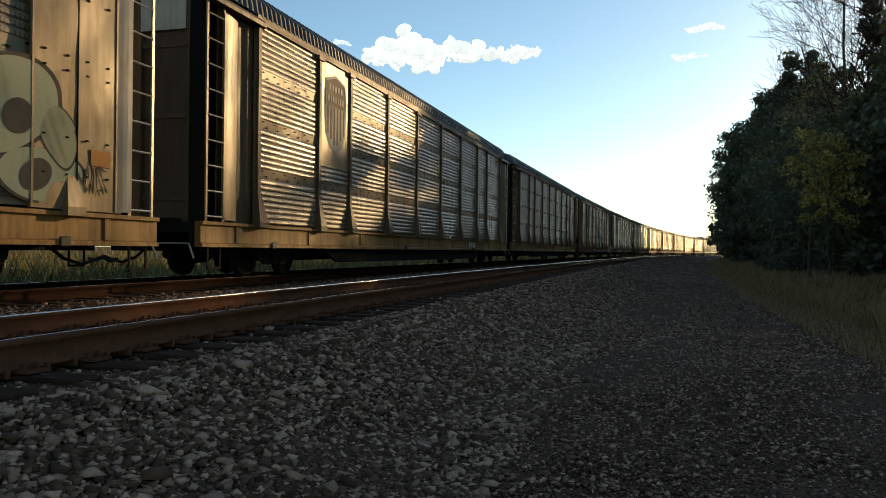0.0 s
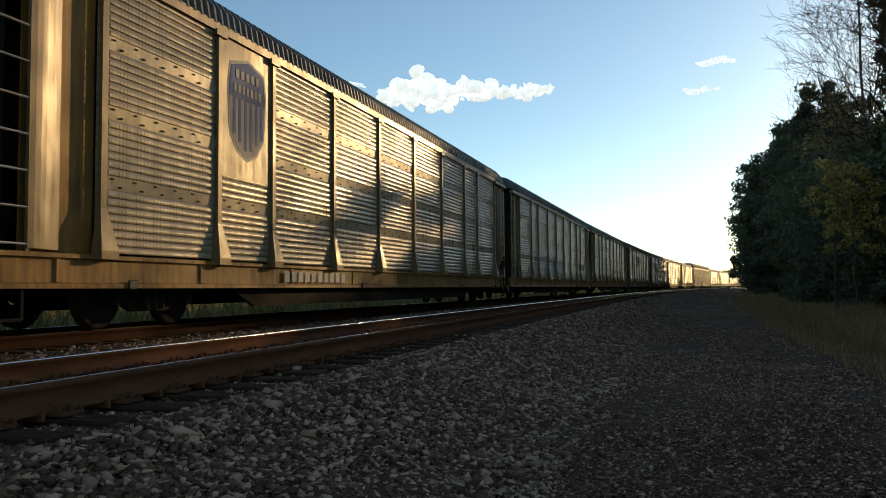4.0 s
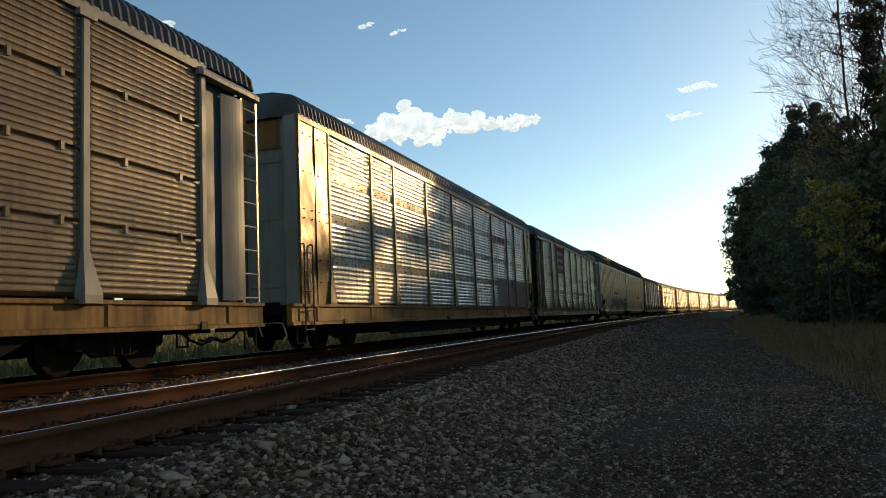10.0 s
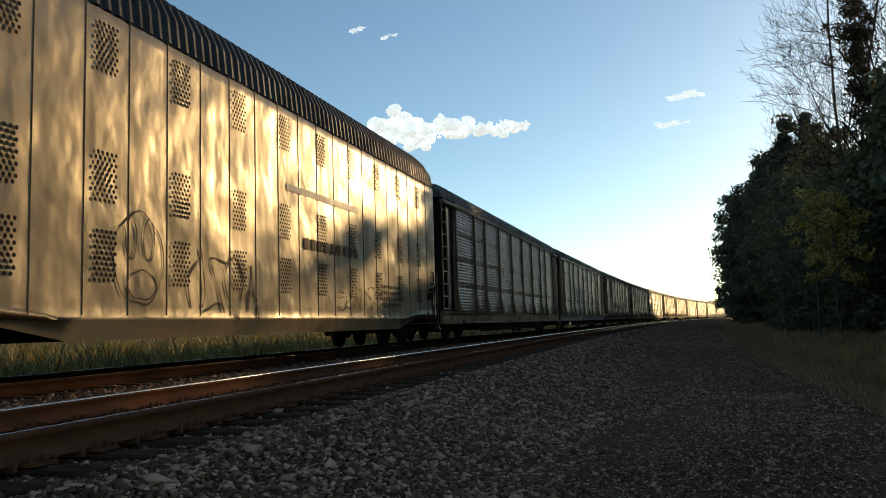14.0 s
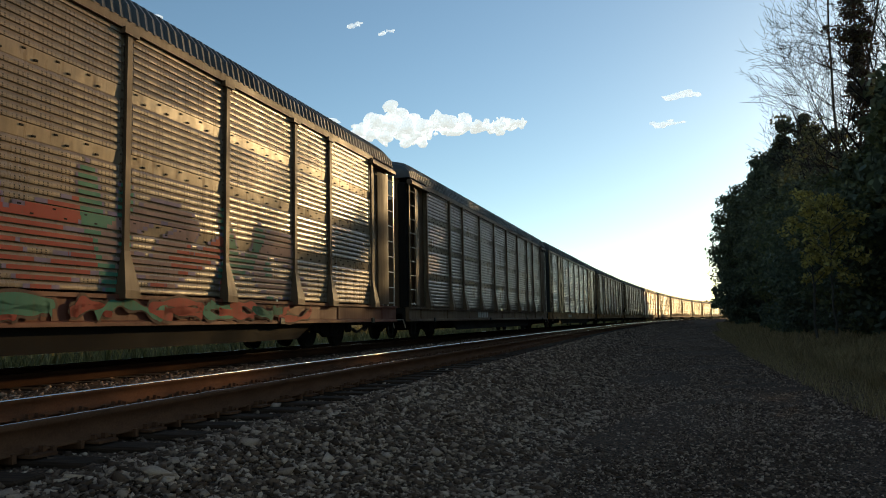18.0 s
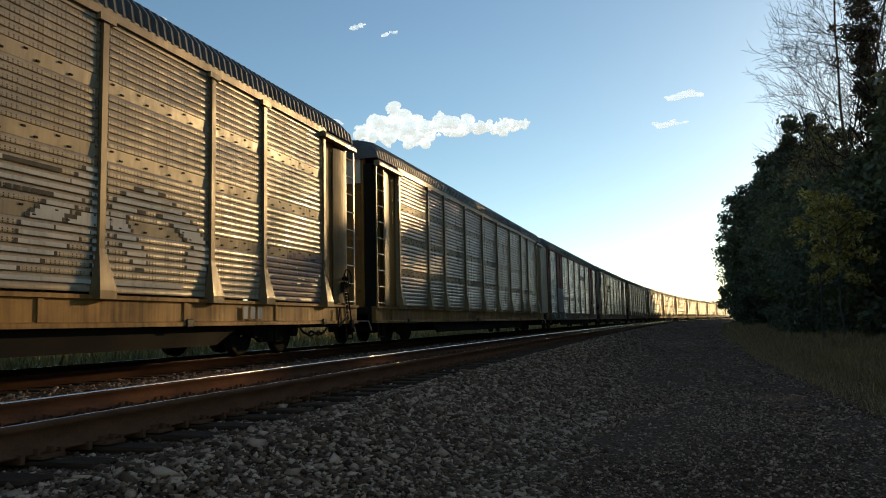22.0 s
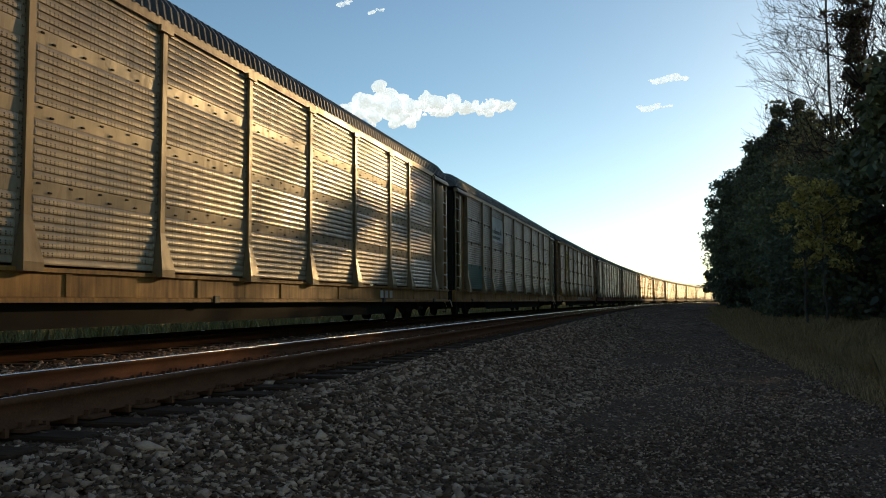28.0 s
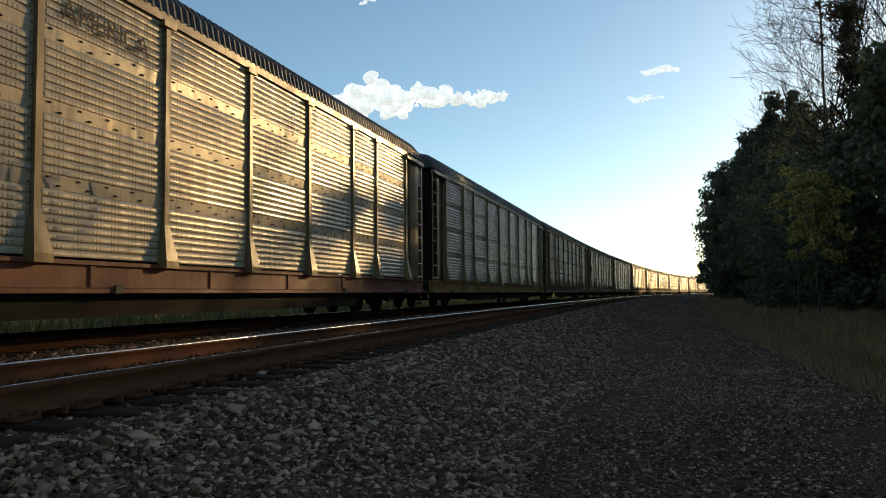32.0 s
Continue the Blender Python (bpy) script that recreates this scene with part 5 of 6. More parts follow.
graffiti(c, -1.2, 4.0, 1.15, 1.6, [], "mark_brown", 73, 5)
c = put(box_car("sheet_pale", "tan_gloss", "tan_paint", "yellow", "black"), 16, "pale autorack car with tan plain panels and yellow sill")
bars(c, "mark_brown", -12.9, -12.3, 3.3, 3.75, 2, 1.55)
bars(c, "mark_white", -5.6, -4.0, 0.72, 0.93, 9)
c = put(rack_car("bands", "sheet_tan", "tan_paint", "yellow", "yellow", brake=True), 17, "brown autorack car with shield plate and white graffiti along its foot")
shield(c, -7.93, 4.0, "tan_paint", "mark_silver", "mark_brown")
graffiti(c, -4.6, 2.0, 1.15, 1.8, ["mark_purple", "mark_brown"], "mark_red", 74, 6)
graffiti(c, -4.4, 6.4, 1.5, 2.7, ["mark_white"], "mark_black", 75, 6)
graffiti(c, 9.2, 11.5, 1.2, 2.0, ["mark_pink"], "mark_purple", 76, 3)
painted_field(c, "mark_white", -4.0, 6.2, 1.10, 1.30)
bars(c, "mark_white", 8.0, 8.8, 0.72, 0.95, 3)
for i, w in enumerate(("EXCESS", "HEIGHT", "CAR")):
    lettering(c, w, 0.19, "mark_black", pose(0.5, -13.412, 5.2 - i * 0.22, 90, 0, 0))
c = put(rack_car("bands", "sheet_tan", "tan_paint", "yellow", "yellow"), 18, "tan perforated autorack car with tan posts and yellow sill")
graffiti(c, -1.2, 1.3, 1.3, 2.6, [], "mark_silver", 76, 2)
bars(c, "mark_brown", -4.0, -3.0, 0.75, 0.88, 8)
c = put(box_car("sheet_pale", "rust_paint", "rust_paint", "brown_paint", "white_paint"), 19, "pale autorack car with oxide-red plain panels and graffiti")
graffiti(c, -12.0, -6.4, 1.4, 3.0, ["mark_silver", "mark_white"], "mark_green", 77, 4)
graffiti(c, -1.3, 4.3, 1.2, 2.2, [], "mark_black", 78, 5)
graffiti(c, -12.4, -5.6, 0.70, 1.0, ["mark_green", "mark_silver"], "mark_black", 79, 6, 1.574)
mark(c, "mark_silver", -9.52, -7.48, 1.15, 2.75, 1.556)
graffiti(c, -9.4, -7.6, 1.35, 2.5, [], "mark_brown", 83, 2, 1.562)
bars(c, "mark_brown", 1.7, 4.2, 3.8, 4.15, 9, FACE + 0.006)
c = put(box_car("sheet_pale", "tan_gloss", "tan_paint", "brown_paint", "grey_paint", "roof_steel", "tan_paint", band="tan_paint"), 20, "pale autorack car with tan plain panels and a grey end wall")
for i in range(4):
    bm = bmesh.new()
    y, z = -7.0 + i * 0.17, 4.16 - i * 0.11
    bm.faces.new([bm.verts.new((0, a, b)) for a, b in ((y, z - 0.07), (y + 1.15 - i * 0.06, z - 0.07), (y + 1.07 - i * 0.06, z), (y - 0.08, z))])
    part("stripe", bm, "mark_black", c, "", pose(FACE + 0.006, 0, 0))
for y in (-5.72, -5.12):
    bm = bmesh.new()
    bm.faces.new([bm.verts.new((0, y + a, b)) for a, b in ((0, 3.76), (0.48, 3.76), (0.60, 3.90), (0.42, 4.20), (0.06, 4.20), (-0.1, 3.98))])
    part("painted_shape", bm, "mark_black", c, "", pose(FACE + 0.006, 0, 0))
bars(c, "mark_black", -7.15, -4.65, 3.44, 3.60, 16, FACE + 0.006)
mark(c, "mark_black", -5.95, -3.75, 0.68, 0.98, 1.572, "number_plate", "black plate with worn pale characters")
bars(c, "mark_silver", -5.85, -3.85, 0.73, 0.93, 11, 1.578)
graffiti(c, -4.2, 4.2, 1.15, 2.3, ["grey_paint", "mark_silver"], "mark_purple", 80, 6)
graffiti(c, 4.6, 7.3, 1.3, 2.8, ["mark_pink", "mark_silver"], "mark_black", 81, 3)
graffiti(c, 7.5, 8.6, 1.2, 2.6, ["mark_pink"], "mark_red", 87, 1, 1.552)
for i, w in enumerate(("EXCESS", "HEIGHT", "CAR")):
    lettering(c, w, 0.24, "mark_black", pose(0.45, -13.092, 4.85 - i * 0.27, 90, 0, 0))
c = put(rack_car("bands", "sheet_tan", "tan_paint", "brown_paint", "tan_paint"), 21, "tan autorack car with teal and grey graffiti along its foot")
graffiti(c, -8.6, -0.5, 1.2, 2.5, ["mark_silver", "mark_green"], "mark_black", 82, 5)
c = put(rack_car("bands", "sheet_tan", "tan_paint", "yellow", "brown_paint"), 22, "tan perforated autorack car with rusty yellow sill")
bars(c, "mark_white", 6.0, 7.2, 0.72, 0.93, 3)
c = put(rack_car("seams", "seam_brown", "tan_paint", "yellow", "yellow"), 23, "brown seamed autorack car with a white sign and teal paint")
painted_field(c, "mark_white", -6.9, -4.3, 3.5, 4.75, "sign_plate")
bars(c, "mark_black", -6.7, -4.6, 3.92, 4.08, 8, FACE + 0.006)
bars(c, "mark_black", -6.7, -4.9, 3.66, 3.80, 7, FACE + 0.006)
painted_field(c, "mark_teal", -11.55, -9.0, 1.12, 2.25)
graffiti(c, -8.8, -4.4, 1.15, 1.7, ["mark_teal"], "mark_teal", 84, 4)
c = put(rack_car("seams", "seam_brown", "yellow", "yellow", "yellow", brake=True), 24, "brown seamed autorack car with yellow posts and a striped plate")
shield(c, -7.93, 3.9, "tan_paint", "mark_yellow", "mark_brown")
graffiti(c, 1.5, 7.0, 1.2, 2.3, ["mark_silver"], "mark_silver", 85, 4)
graffiti(c, 7.2, 11.4, 1.2, 2.0, ["mark_purple"], "mark_brown", 88, 4)
graffiti(c, -2.0, 8.6, 0.74, 0.98, ["grey_paint", "tan_paint"], "brown_paint", 89, 9, 1.574)
c = put(rack_car("bands", "sheet_straw", "tan_paint", "rust_paint", "brown_paint"), 25, "tan autorack car with faded capital letters high on its side")
shield(c, -7.93, 3.9, "tan_paint", "mark_silver", "mark_brown")
for words, y in (("BUILDING", -5.55), ("AMERICA", -2.85)):
    lettering(c, words, 0.46, "mark_black", Matrix.Translation((FACE + 0.016, y, 4.50)) @ SIDE_TEXT)
graffiti(c, -8.0, -3.0, 1.3, 2.3, [], "mark_silver", 86, 4)
SPARE = [("bands", "sheet_brown", "brown_paint", "brown_paint"), ("seams", "seam_grey", "grey_paint", "yellow"), ("bands", "sheet_tan", "tan_paint", "yellow"), ("seams", "seam_brown", "yellow", "brown_paint")]
for k in range(26, 41):
    kind, sheet, posts, sill = SPARE[k % 4]
    if k % 5 == 4:
        put(box_car("sheet_pale", "tan_gloss", "tan_paint", "yellow", "brown_paint"), k, "pale autorack car with tan panels, further back in the train")
    else:
        put(rack_car(kind, sheet, posts, sill, "brown_paint"), k, "weathered brown autorack car further back in the train")


# ---------------------------------------------------------------- trees and weeds
def leaf_cloud(rng, centres, radii, per, size):
    """Small four-cornered leaves round clump centres."""
    n = len(centres) * per
    c = np.repeat(np.asarray(centres), per, axis=0)
    r = np.repeat(np.asarray(radii), per)
    d = rng.standard_normal((n, 3))
    d /= np.linalg.norm(d, axis=1, keepdims=True)
    p = c + d * (r * rng.random(n) ** 0.45)[:, None] * np.array([1, 1, 0.75])
    a = rng.standard_normal((n, 3))
    a /= np.linalg.norm(a, axis=1, keepdims=True)
    b = np.cross(a, rng.standard_normal((n, 3)))
    b /= np.linalg.norm(b, axis=1, keepdims=True)
    s = size * rng.uniform(0.6, 1.4, n)[:, None]
    v = np.stack([p - a * s, p + b * s * 0.55, p + a * s, p - b * s * 0.55], axis=1)
    return v.reshape(-1, 3), np.arange(4 * n).reshape(n, 4)


def limb_mesh(name, segs, mat, sides=5):
    v, f = [], []
    for a, b, ra, rb in segs:
        a, b = Vector(a), Vector(b)
        q = (b - a).to_track_quat("Z", "Y")
        o = len(v)
        for p, r in ((a, ra), (b, rb)):
            for i in range(sides):
                v.append(p + q @ Vector((r * math.cos(i * math.tau / sides), r * math.sin(i * math.tau / sides), 0)))
        for i in range(sides):
            f.append((o + i, o + (i + 1) % sides, o + sides + (i + 1) % sides, o + sides + i))
    return np_mesh(name, np.array([tuple(p) for p in v]), np.array(f), mat)


def grow(rng, segs, p, d, length, r, depth, spread, up):
    """Forking branches from p along d."""
    steps = 3
    for i in range(steps):
        d2 = (d + Vector((rng.gauss(0, 0.10), rng.gauss(0, 0.10), rng.gauss(0, 0.06) + up))).normalized()
        q = p + d2 * (length / steps)
        r2 = r * (0.82 if i < steps - 1 else 0.7)
        segs.append((p, q, max(r, 0.011), max(r2, 0.007)))
        p, d, r = q, d2, r2
        if depth > 0 and i >= (1 if depth > 3 else 0):
            for _ in range(1 if depth > 1 else 2):
                side = Vector((rng.gauss(0, 1), rng.gauss(0, 1), rng.gauss(0, 0.5)))
                side = (side - d * side.dot(d)).normalized()
                grow(rng, segs, p, (d + side * spread).normalized(), length * rng.uniform(0.5, 0.75), r * 0.66, depth - 1, spread, up)


def bare_tree(x, y, height, seed, label, depth=4, lean=(0, 0), radius=0.20):
    rng = random.Random(seed)
    z = float(ground_height(np.array(-12.0)))
    root = tagged(new("bare_tree"), label, "tree", "trees beside the road")
    root.matrix_basis = pose(x, y, z - 0.1)
    segs = []
    p, d, r = Vector((0, 0, 0)), Vector((lean[0], lean[1], 1)).normalized(), radius
    n = 9
    twigs = []
    for i in range(n):
        d = (d + Vector((rng.gauss(0, 0.05), rng.gauss(0, 0.05), 0.03))).normalized()
        q = p + d * height / n
        segs.append((p, q, r, r * 0.88))
        p, r = q, r * 0.88
        if i >= 2:
            for _ in range(2 if i % 2 else 3):
                a = rng.uniform(0, math.tau)
                grow(rng, twigs, p, Vector((math.cos(a) * 0.75, math.sin(a) * 0.75, 0.8)).normalized(), height * rng.uniform(0.13, 0.23), r * 0.42, depth - 1, 0.75, 0.07)
    link_mesh("trunk", limb_mesh("trunk", segs, "bark", 8), root)
    link_mesh("bare_crown", limb_mesh("bare_crown", twigs, "twig", 3), root)
    return root


def leafy_tree(x, y, height, radius, mat, seed, label, base=0.15, per=55, size=0.16, clumps=70, shape="round", name="leafy_tree", trunk=0.22):
    rng = np.random.default_rng(seed)
    prng = random.Random(seed)
    z = float(ground_height(np.array(-12.0)))
    root = tagged(new(name), label, "tree", "trees beside the road")
    root.matrix_basis = pose(x, y, z - 0.1)
    t = rng.random(clumps) ** 0.8
    h = height * (base + (1 - base) * t)
    if shape == "pine":
        t = np.floor(t * 9) / 9 + rng.normal(0, 0.012, clumps)
        h = height * (base + (1 - base) * t)
        env = radius * (1.15 - t) ** 0.6 * rng.uniform(0.45, 1.25, clumps)
    elif shape == "cone":
        env = radius * (1.08 - t) ** 0.75
    else:
        env = radius * np.sqrt(np.clip(1 - (2 * t * 0.92 - 0.75) ** 2 / 1.5, 0.08, 1))
    a = rng.uniform(0, math.tau, clumps)
    k = env * np.sqrt(rng.uniform(0.15, 1.0, clumps)) if shape != "pine" else env
    centres = np.stack([k * np.cos(a), k * np.sin(a), h - 0.04 * height], axis=-1)
    radii = rng.uniform(0.16, 0.36, clumps) * radius * {"cone": 0.75, "pine": 0.62}.get(shape, 1.0)
    v, f = leaf_cloud(rng, centres, radii, per, size)
    segs = []
    p, r = Vector((0, 0, 0)), trunk
    n = 8
    for i in range(n):
        q = Vector((prng.gauss(0, 0.05), prng.gauss(0, 0.05), height * 0.93 * (i + 1) / n))
        segs.append((p, q, r, r * 0.82))
        p, r = q, r * 0.82
    limbs = []
    for c in centres[::2]:
        b = Vector((0, 0, max(0.3, c[2] - 0.35 * math.hypot(c[0], c[1]) - 0.3)))
        limbs.append((b, Vector(c), 0.05 * height / 12, 0.012))
    link_mesh("trunk", limb_mesh("trunk", segs, "bark", 8), root)
    link_mesh("crown_wood", limb_mesh("crown_wood", limbs, "bark", 4), root)
    link_mesh("crown", np_mesh("crown", v, f, mat), root)
    return root


def bearing(px, d):
    """The place d metres away on the bearing whose tangent from +y is px thousandths."""
    a = math.atan(px / 1000.0)
    return d * math.sin(a), d * math.cos(a)


def plant_woods():
    dense = [(380, 100, 16.0, 3.4, "round"), (388, 100, 16.5, 3.2, "pine"), (399, 96, 16.5, 3.6, "round"), (412, 92, 19.0, 3.6, "cone"), (432, 88, 18.5, 3.8, "round"), (462, 70, 12.5, 3.4, "cone"), (492, 64, 12.0, 3.4, "round")]
    for i, (b, d, h, r, s) in enumerate(dense):
        x, y = bearing(b, d)
        leafy_tree(x, y, h, r, "needles", 100 + i, "dense dark evergreen at the edge of the road", 0.10 if i < 2 else 0.02, 120, 0.17, 110, s, "evergreen_tree")
    # from bearing 650 on, unseen trees added with bigger leaves to shade the rails
    low = [(455, 62, 11.8, 3.4, "needles"), (470, 54, 10.4, 3.2, "leaves"), (492, 50, 9.6, 3.2, "needles"), (515, 46, 9.0, 3.2, "needles"), (540, 42, 8.2, 3.0, "leaves"), (560, 47, 9.2, 3.2, "needles"), (575, 39, 8.4, 2.8, "needles"),
           (602, 38, 8.8, 2.8, "leaves"), (650, 37, 11.5, 3.2, "needles"), (690, 34, 11.5, 3.0, "leaves"), (740, 32, 11.5, 3.2, "needles"), (800, 29, 11.5, 3.0, "needles"), (880, 26, 11.5, 3.0, "leaves"), (1000, 23, 11.5, 3.0, "needles"), (1200, 20, 11.5, 3.0, "needles")]
    for i, (b, d, h, r, m) in enumerate(low):
        x, y = bearing(b, d)
        leafy_tree(x, y, h, r, m, 200 + i, "dark leafy undergrowth tree beside the road", 0.0, 110, 0.12 if b < 640 else 0.21, 90, "round", "undergrowth_tree", 0.10)
    for i, (b, d, h, r) in enumerate([(474, 36, 6.6, 1.2), (497, 35, 6.0, 1.3)]):
        x, y = bearing(b, d)
        leafy_tree(x, y, h, r, "yellow_leaves", 301 + i, "slender tree with yellowing leaves", 0.42, 46, 0.09, 34, "round", "yellow_tree", 0.06)
    x, y = bearing(498, 44)
    leafy_tree(x, y, 11.6, 1.9, "leaves", 305, "thin green tree between the bare ones", 0.45, 34, 0.09, 44, "round", "thin_tree", 0.09)
    for i, (b, d, h, lean) in enumerate([(488, 58, 15.5, (-0.08, 0)), (502, 55, 17.0, (-0.04, 0)), (520, 50, 19.5, (0, 0)), (535, 44, 18.0, (-0.03, 0)), (590, 42, 18.0, (0.05, 0)), (660, 40, 17.0, (0, 0))]):
        x, y = bearing(b, d)
        bare_tree(x, y, h, 400 + i, "tall bare tree with fine leafless branches", 4, lean, 0.15)
    x, y = bearing(552, 40)
    v = bare_tree(x, y, 19.0, 450, "tall dead trunk wrapped in reddish vines", 3, (0, 0), 0.30)
    rng = np.random.default_rng(9)
    hs = rng.uniform(3, 17, 210)
    wide = np.where(rng.random(210) < 0.2, 0.55, 0.26)
    cs = np.stack([rng.normal(0, 1, 210) * wide, rng.normal(0, 1, 210) * wide, hs], axis=-1)
    vv, ff = leaf_cloud(rng, cs, rng.uniform(0.2, 0.55, 210), 60, 0.085)
    link_mesh("vine", np_mesh("vine", vv, ff, "red_leaves"), v, "reddish brown vine leaves")
    # the wood goes on behind and along the road; its tall hidden rows are added to shade the train
    rng = random.Random(8)
    for i in range(15):
        s = 80 + i * 3.5 + rng.uniform(-1, 1)
        x, y, h = line(s, -11.5 - rng.uniform(0, 2.5))
        # the first two crowns are thinned to let dappled sun onto the train
        sparse = i < 2
        leafy_tree(x, y, rng.uniform(19.5, 21.5), rng.uniform(3.4, 4.2), "needles", 700 + i, "dark hidden tree added in the wood along the road for shade" if not sparse else "sparse hidden tree added in the wood to dapple the light",
                   0.02, 64 + 16 * i if sparse else 100, 0.24 if sparse else 0.26, 60 + 20 * i if sparse else 100, "round", "wood_tree")
    for i in range(13):
        s = 132 + i * 4.6 + rng.uniform(-1.2, 1.2)
        x, y, h = line(s, -8.2 - rng.uniform(0, 2.0))
        leafy_tree(x, y, rng.uniform(18.5, 21), rng.uniform(3.4, 4.2), "needles", 900 + i, "dark hidden tree added in the wood along the road for shade", 0.02, 90, 0.30, 90, "round", "wood_tree")
    # unseen lower row, added to darken what the far cars' sides reflect
    for i in range(26):
        s = 192 + i * 5.4 + rng.uniform(-1.2, 1.2)
        x, y, h = line(s, -8.6 - rng.uniform(0, 2.5))
        leafy_tree(x, y, rng.uniform(13.5, 15.5), rng.uniform(3.4, 4.2), "needles", 930 + i, "dark hidden tree added in the wood along the road for shade", 0.02, 70, 0.34, 70, "round", "wood_tree")
    for i in range(20):
        s = 112 + i * 4.6 + rng.uniform(-1.5, 1.5)
        x, y, h = line(s, -10.5 - rng.uniform(0, 5))
        leafy_tree(x, y, rng.uniform(19, 22), rng.uniform(3.6, 4.6), "needles" if i % 3 else "leaves", 500 + i, "dark hidden tree added in the wood along the road for shade", 0.04, 80, 0.30, 80, rng.choice(("round", "cone")), "wood_tree")
    for i in range(17):
        s = 104 + i * 8.0 + rng.uniform(-1, 1)
        x, y, h = line(s, -17.0 - rng.uniform(0, 3))
        leafy_tree(x, y, rng.uniform(20.5, 23.0), rng.uniform(4.6, 5.4), "needles", 800 + i, "dark tree deeper in the wood", 0.02, 60, 0.46, 90, "round", "wood_tree")
    for i in range(14):
        s = 20 + i * 7.5
        x, y, h = line(s, -18 - rng.uniform(0, 9))
        leafy_tree(x, y, rng.uniform(7.0, 9.5), rng.uniform(3, 4), "needles", 600 + i, "dark tree deeper in the wood", 0.02, 45, 0.28, 50, "round", "wood_tree")


plant_woods()


def far_wood(name, s0, s1, u0, u1, count, h0, h1, seed, label):
    rng = np.random.default_rng(seed)
    cs, rs = [], []
    for _ in range(count):
        s, u = rng.uniform(s0, s1), rng.uniform(u0, u1)
        x, y, _h = line(s, u)
        h = rng.uniform(h0, h1)
        for j in range(7):
            cs.append((x + rng.normal(0, 2.6), y + rng.normal(0, 2.6), h * (0.15 + 0.10 * j)))
            rs.append(rng.uniform(2.6, 3.8) * (1.1 - 0.07 * j))
    v, f = leaf_cloud(rng, cs, rs, 46, 0.62)
    tagged(new(name, np_mesh(name, v, f, "leaves")), label, "woods", kind="stuff")


far_wood("far_wood", 430, 720, 22, 60, 170, 10, 13, 21, "distant dark wood beyond the train")
far_wood("tree_line", 215, 320, 24, 34, 46, 8.6, 10.0, 22, "line of trees behind the train")


def blades(name, regions, mat, label, seed):
    """Tufts of long thin blades."""
    rng = np.random.default_rng(seed)
    out = []
    for s0, s1, u0, u1, count, height, width in regions:
        s = s0 + (s1 - s0) * rng.random(count) ** 1.4
        u = rng.uniform(u0, u1, count)
        tone = 0.5 + 0.5 * np.sin(s * 1.7 + u * 2.3) * np.sin(u * 1.1 - s * 0.6)
        h = height * rng.uniform(0.35, 1.1, count) * (0.55 + 0.6 * tone)
        x, y = line_np(s, u)
        a = rng.uniform(0, math.tau, count)
        p = np.stack([x, y, ground_height(u) - 0.02], axis=-1)
        side = np.stack([np.cos(a), np.sin(a), np.zeros(count)], axis=-1) * (width * rng.uniform(0.6, 1.4, count))[:, None]
        b = rng.uniform(0, math.tau, count)
        lean = np.stack([np.cos(b) * 0.35 * h, np.sin(b) * 0.35 * h, h], axis=-1)
        out.append(np.stack([p - side, p + side, p + side * 0.5 + lean * np.array([0.45, 0.45, 0.62]), p + lean, p - side * 0.5 + lean * np.array([0.45, 0.45, 0.62])], axis=1))
    v = np.concatenate(out)
    n = len(v)
    f = np.arange(5 * n).reshape(n, 5)
    tagged(new(name, np_mesh(name, v.reshape(-1, 3), f, mat)), label, "grass", kind="stuff")


blades("verge_grass", [(2, 34, -8.0, -3.6, 60000, 0.46, 0.009), (30, 70, -9.0, -3.7, 30000, 0.52, 0.018), (60, 130, -8.5, -4.0, 14000, 0.6, 0.035), (2, 34, -4.2, -2.6, 16000, 0.24, 0.006), (30, 70, -4.2, -2.9, 7000, 0.26, 0.012)], "dry_grass", "rough dry grass along the road's edge", 31)
blades("weeds_beyond", [(-6, 60, 11.9, 19, 50000, 0.85, 0.02), (-10, 80, 18, 36, 40000, 1.4, 0.04), (55, 150, 12.0, 26, 18000, 1.1, 0.06)], "weeds", "tall yellow-green weeds beyond the tracks", 32)


# ---------------------------------------------------------------- clouds
CLOUDS = []


def billow_texture(scale):
    t = bpy.data.textures.new("billow", "CLOUDS")
    t.noise_scale, t.noise_depth = scale, 3
    return t


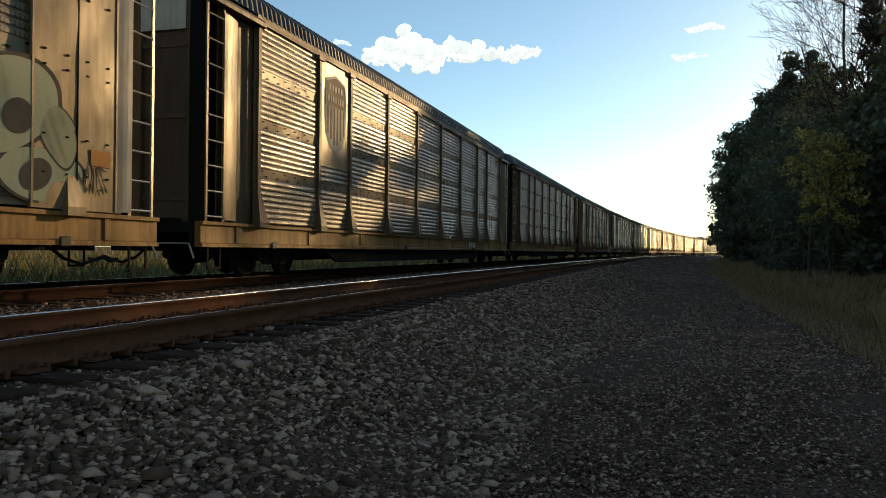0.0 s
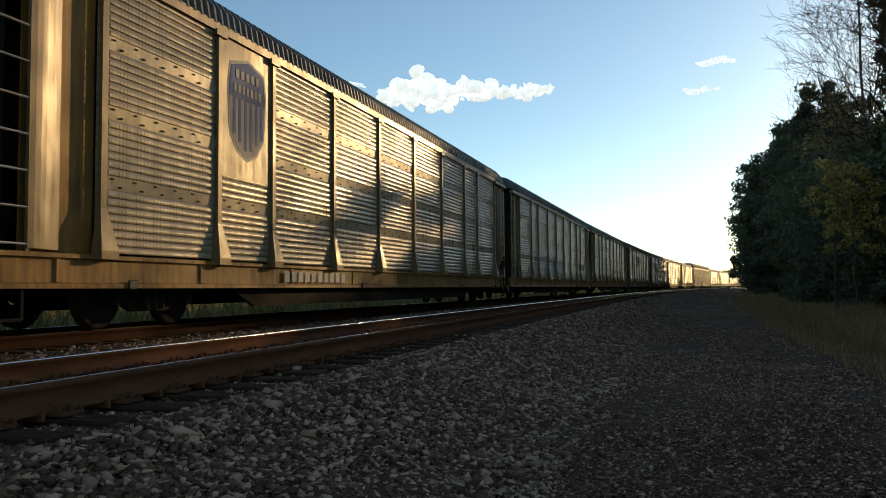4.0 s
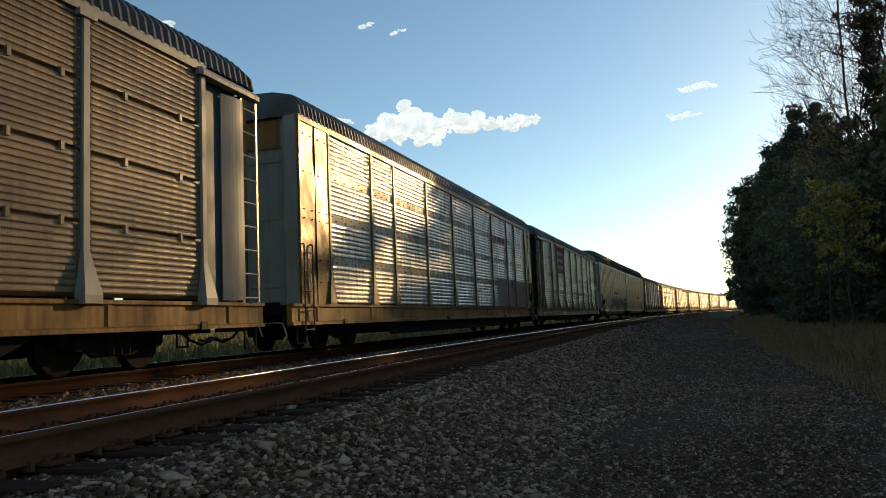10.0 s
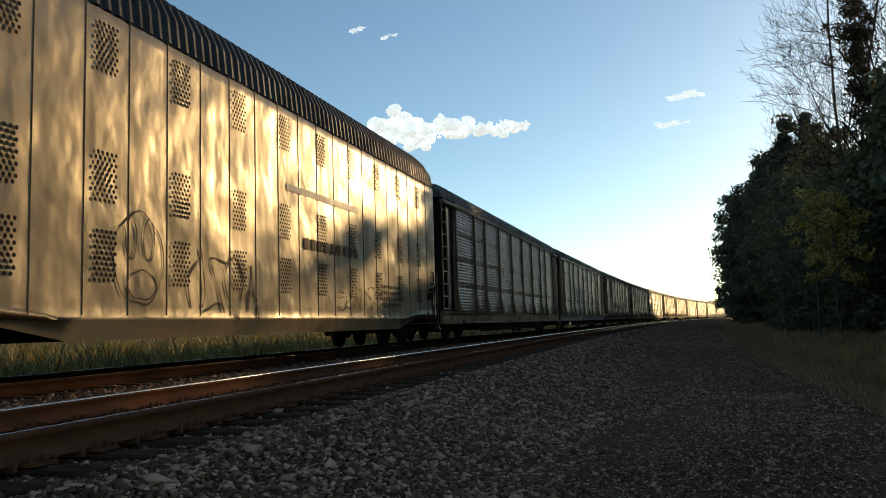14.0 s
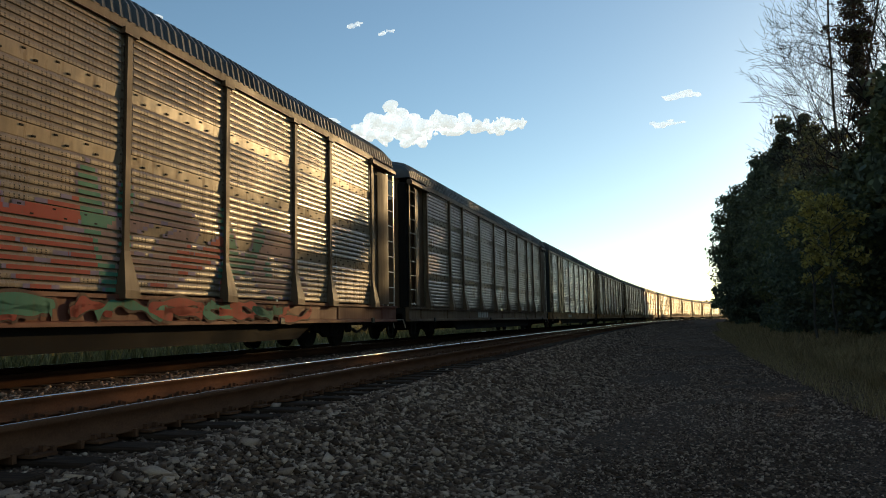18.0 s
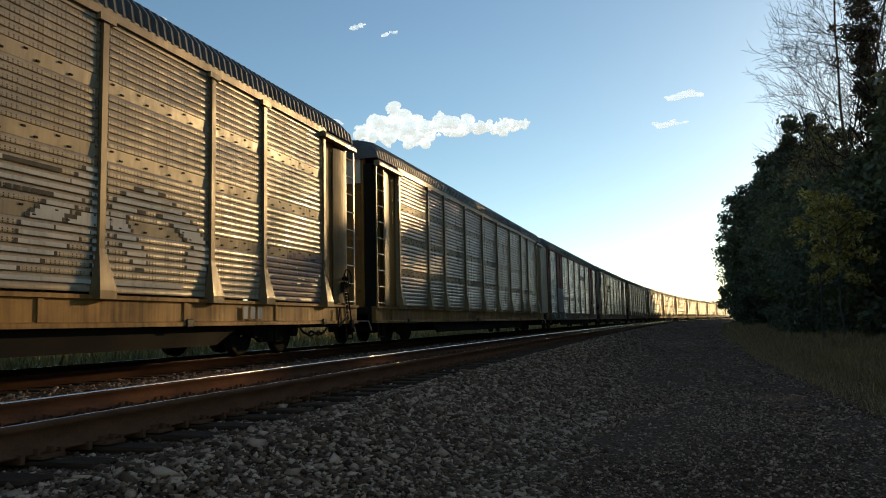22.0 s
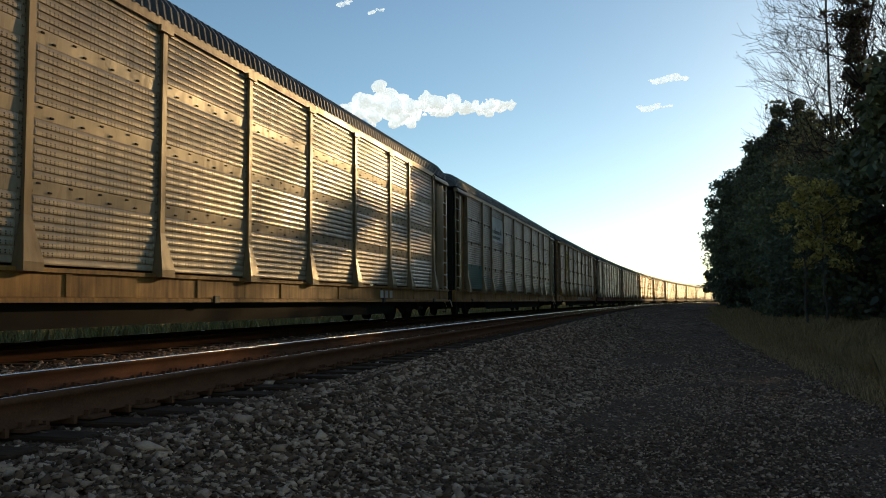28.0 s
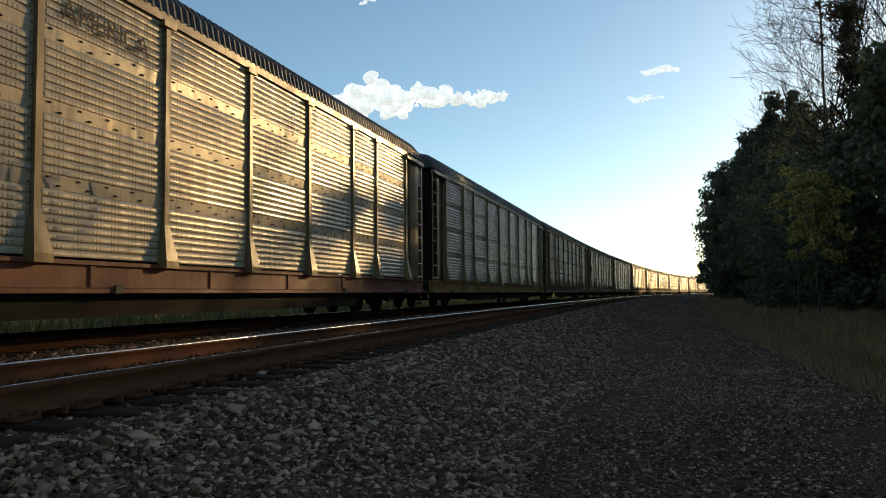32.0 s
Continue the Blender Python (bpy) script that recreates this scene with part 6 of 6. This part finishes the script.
def cloud(name, puffs, label, shift, seed, dist=1900.0, flat=1.0):
    """A heap of billows; puffs as (bearing in thousandths, height in thousandths, size in thousandths)."""
    rng = random.Random(seed)
    bx, bz = puffs[0][0], puffs[0][1]
    bm = bmesh.new()
    for b, e, r in puffs:
        for k in range(26):
            bb, ee = b + rng.gauss(0, r * 0.48), e + rng.gauss(0, r * 0.26 * flat)
            rr = r * rng.choice((0.12, 0.18, 0.26, 0.36, 0.44)) * dist / 1000
            m = Matrix.Translation(((bb - bx) * dist / 1000, rng.gauss(0, rr), (ee - bz) * dist / 1000)) @ Matrix.Diagonal((rr * (1.6 - 0.6 * flat), rr, rr * 0.85 * flat, 1))
            bmesh.ops.create_icosphere(bm, subdivisions=2, radius=1.0, matrix=m)
    root = tagged(part(name, bm, "cloud" if flat == 1.0 else "wisp"), label, "cloud", "clouds", "stuff")
    mod = root.modifiers.new("union", "REMESH")
    mod.mode, mod.voxel_size, mod.use_smooth_shade = "VOXEL", dist * 0.0011, True
    for scale, push in ((34.0, 22.0 * flat), (13.0, 11.0 * flat), (5.5, 5.0)):
        d = root.modifiers.new("billows", "DISPLACE")
        d.texture, d.strength, d.mid_level, d.texture_coords = billow_texture(scale), push, 0.55, "LOCAL"
    calm = root.modifiers.new("calm", "SMOOTH")
    calm.factor, calm.iterations = 0.5, 3
    CLOUDS.append((root, bx, bz, shift, dist))


cloud("main_cloud", [(-60, 258, 28), (-85, 255, 20), (-40, 262, 24), (-15, 258, 24), (10, 258, 24), (35, 256, 20), (60, 256, 18), (85, 256, 14), (105, 258, 14), (120, 259, 8), (-50, 246, 20), (-25, 240, 18), (-75, 246, 14)],
      "white heaped cloud with a long thin tail", -25, 1)
cloud("small_cloud", [(-136, 268, 8), (-130, 265, 8)], "small white cloud beside the larger one", -25, 2, 1900.0, 0.5)
cloud("wisp", [(330, 290, 11), (342, 292, 12), (318, 288, 8), (355, 292, 6)], "small white wisp of cloud", -35, 3, 1900.0, 0.5)
cloud("wisp", [(312, 252, 11), (322, 253, 11), (301, 252, 8)], "small white wisp of cloud", -35, 4, 1900.0, 0.5)
cloud("wisp", [(-103, 395, 7), (-95, 398, 6)], "thin small cloud high up", -25, 5, 1900.0, 0.5)
cloud("wisp", [(-62, 383, 6), (-52, 386, 6)], "thin small cloud high up", -25, 6, 1900.0, 0.5)
cloud("wisp", [(-395, 415, 16), (-375, 408, 14), (-415, 420, 12)], "thin small cloud high up", -25, 7, 1900.0, 0.5)


# ---------------------------------------------------------------- movement
def motions():
    for car, mid in TRAIN:
        rows = []
        for i in range(65):
            t = i * 0.5
            s = mid - (22.695 * t - 0.01256 * t * t)
            x, y, h = line(s, U_TRAIN)
            rows.append((t, pose(x, y, RAIL_Z, 0, 0, -math.degrees(h))))
        walk(car, rows)
    for root, b, e, shift, dist in CLOUDS:
        d = dist / 1000
        walk(root, [(t, pose((b + shift * t / 32.0) * d, dist, e * d + 1.4)) for t in (0.0, 16.0, 32.0)])


motions()
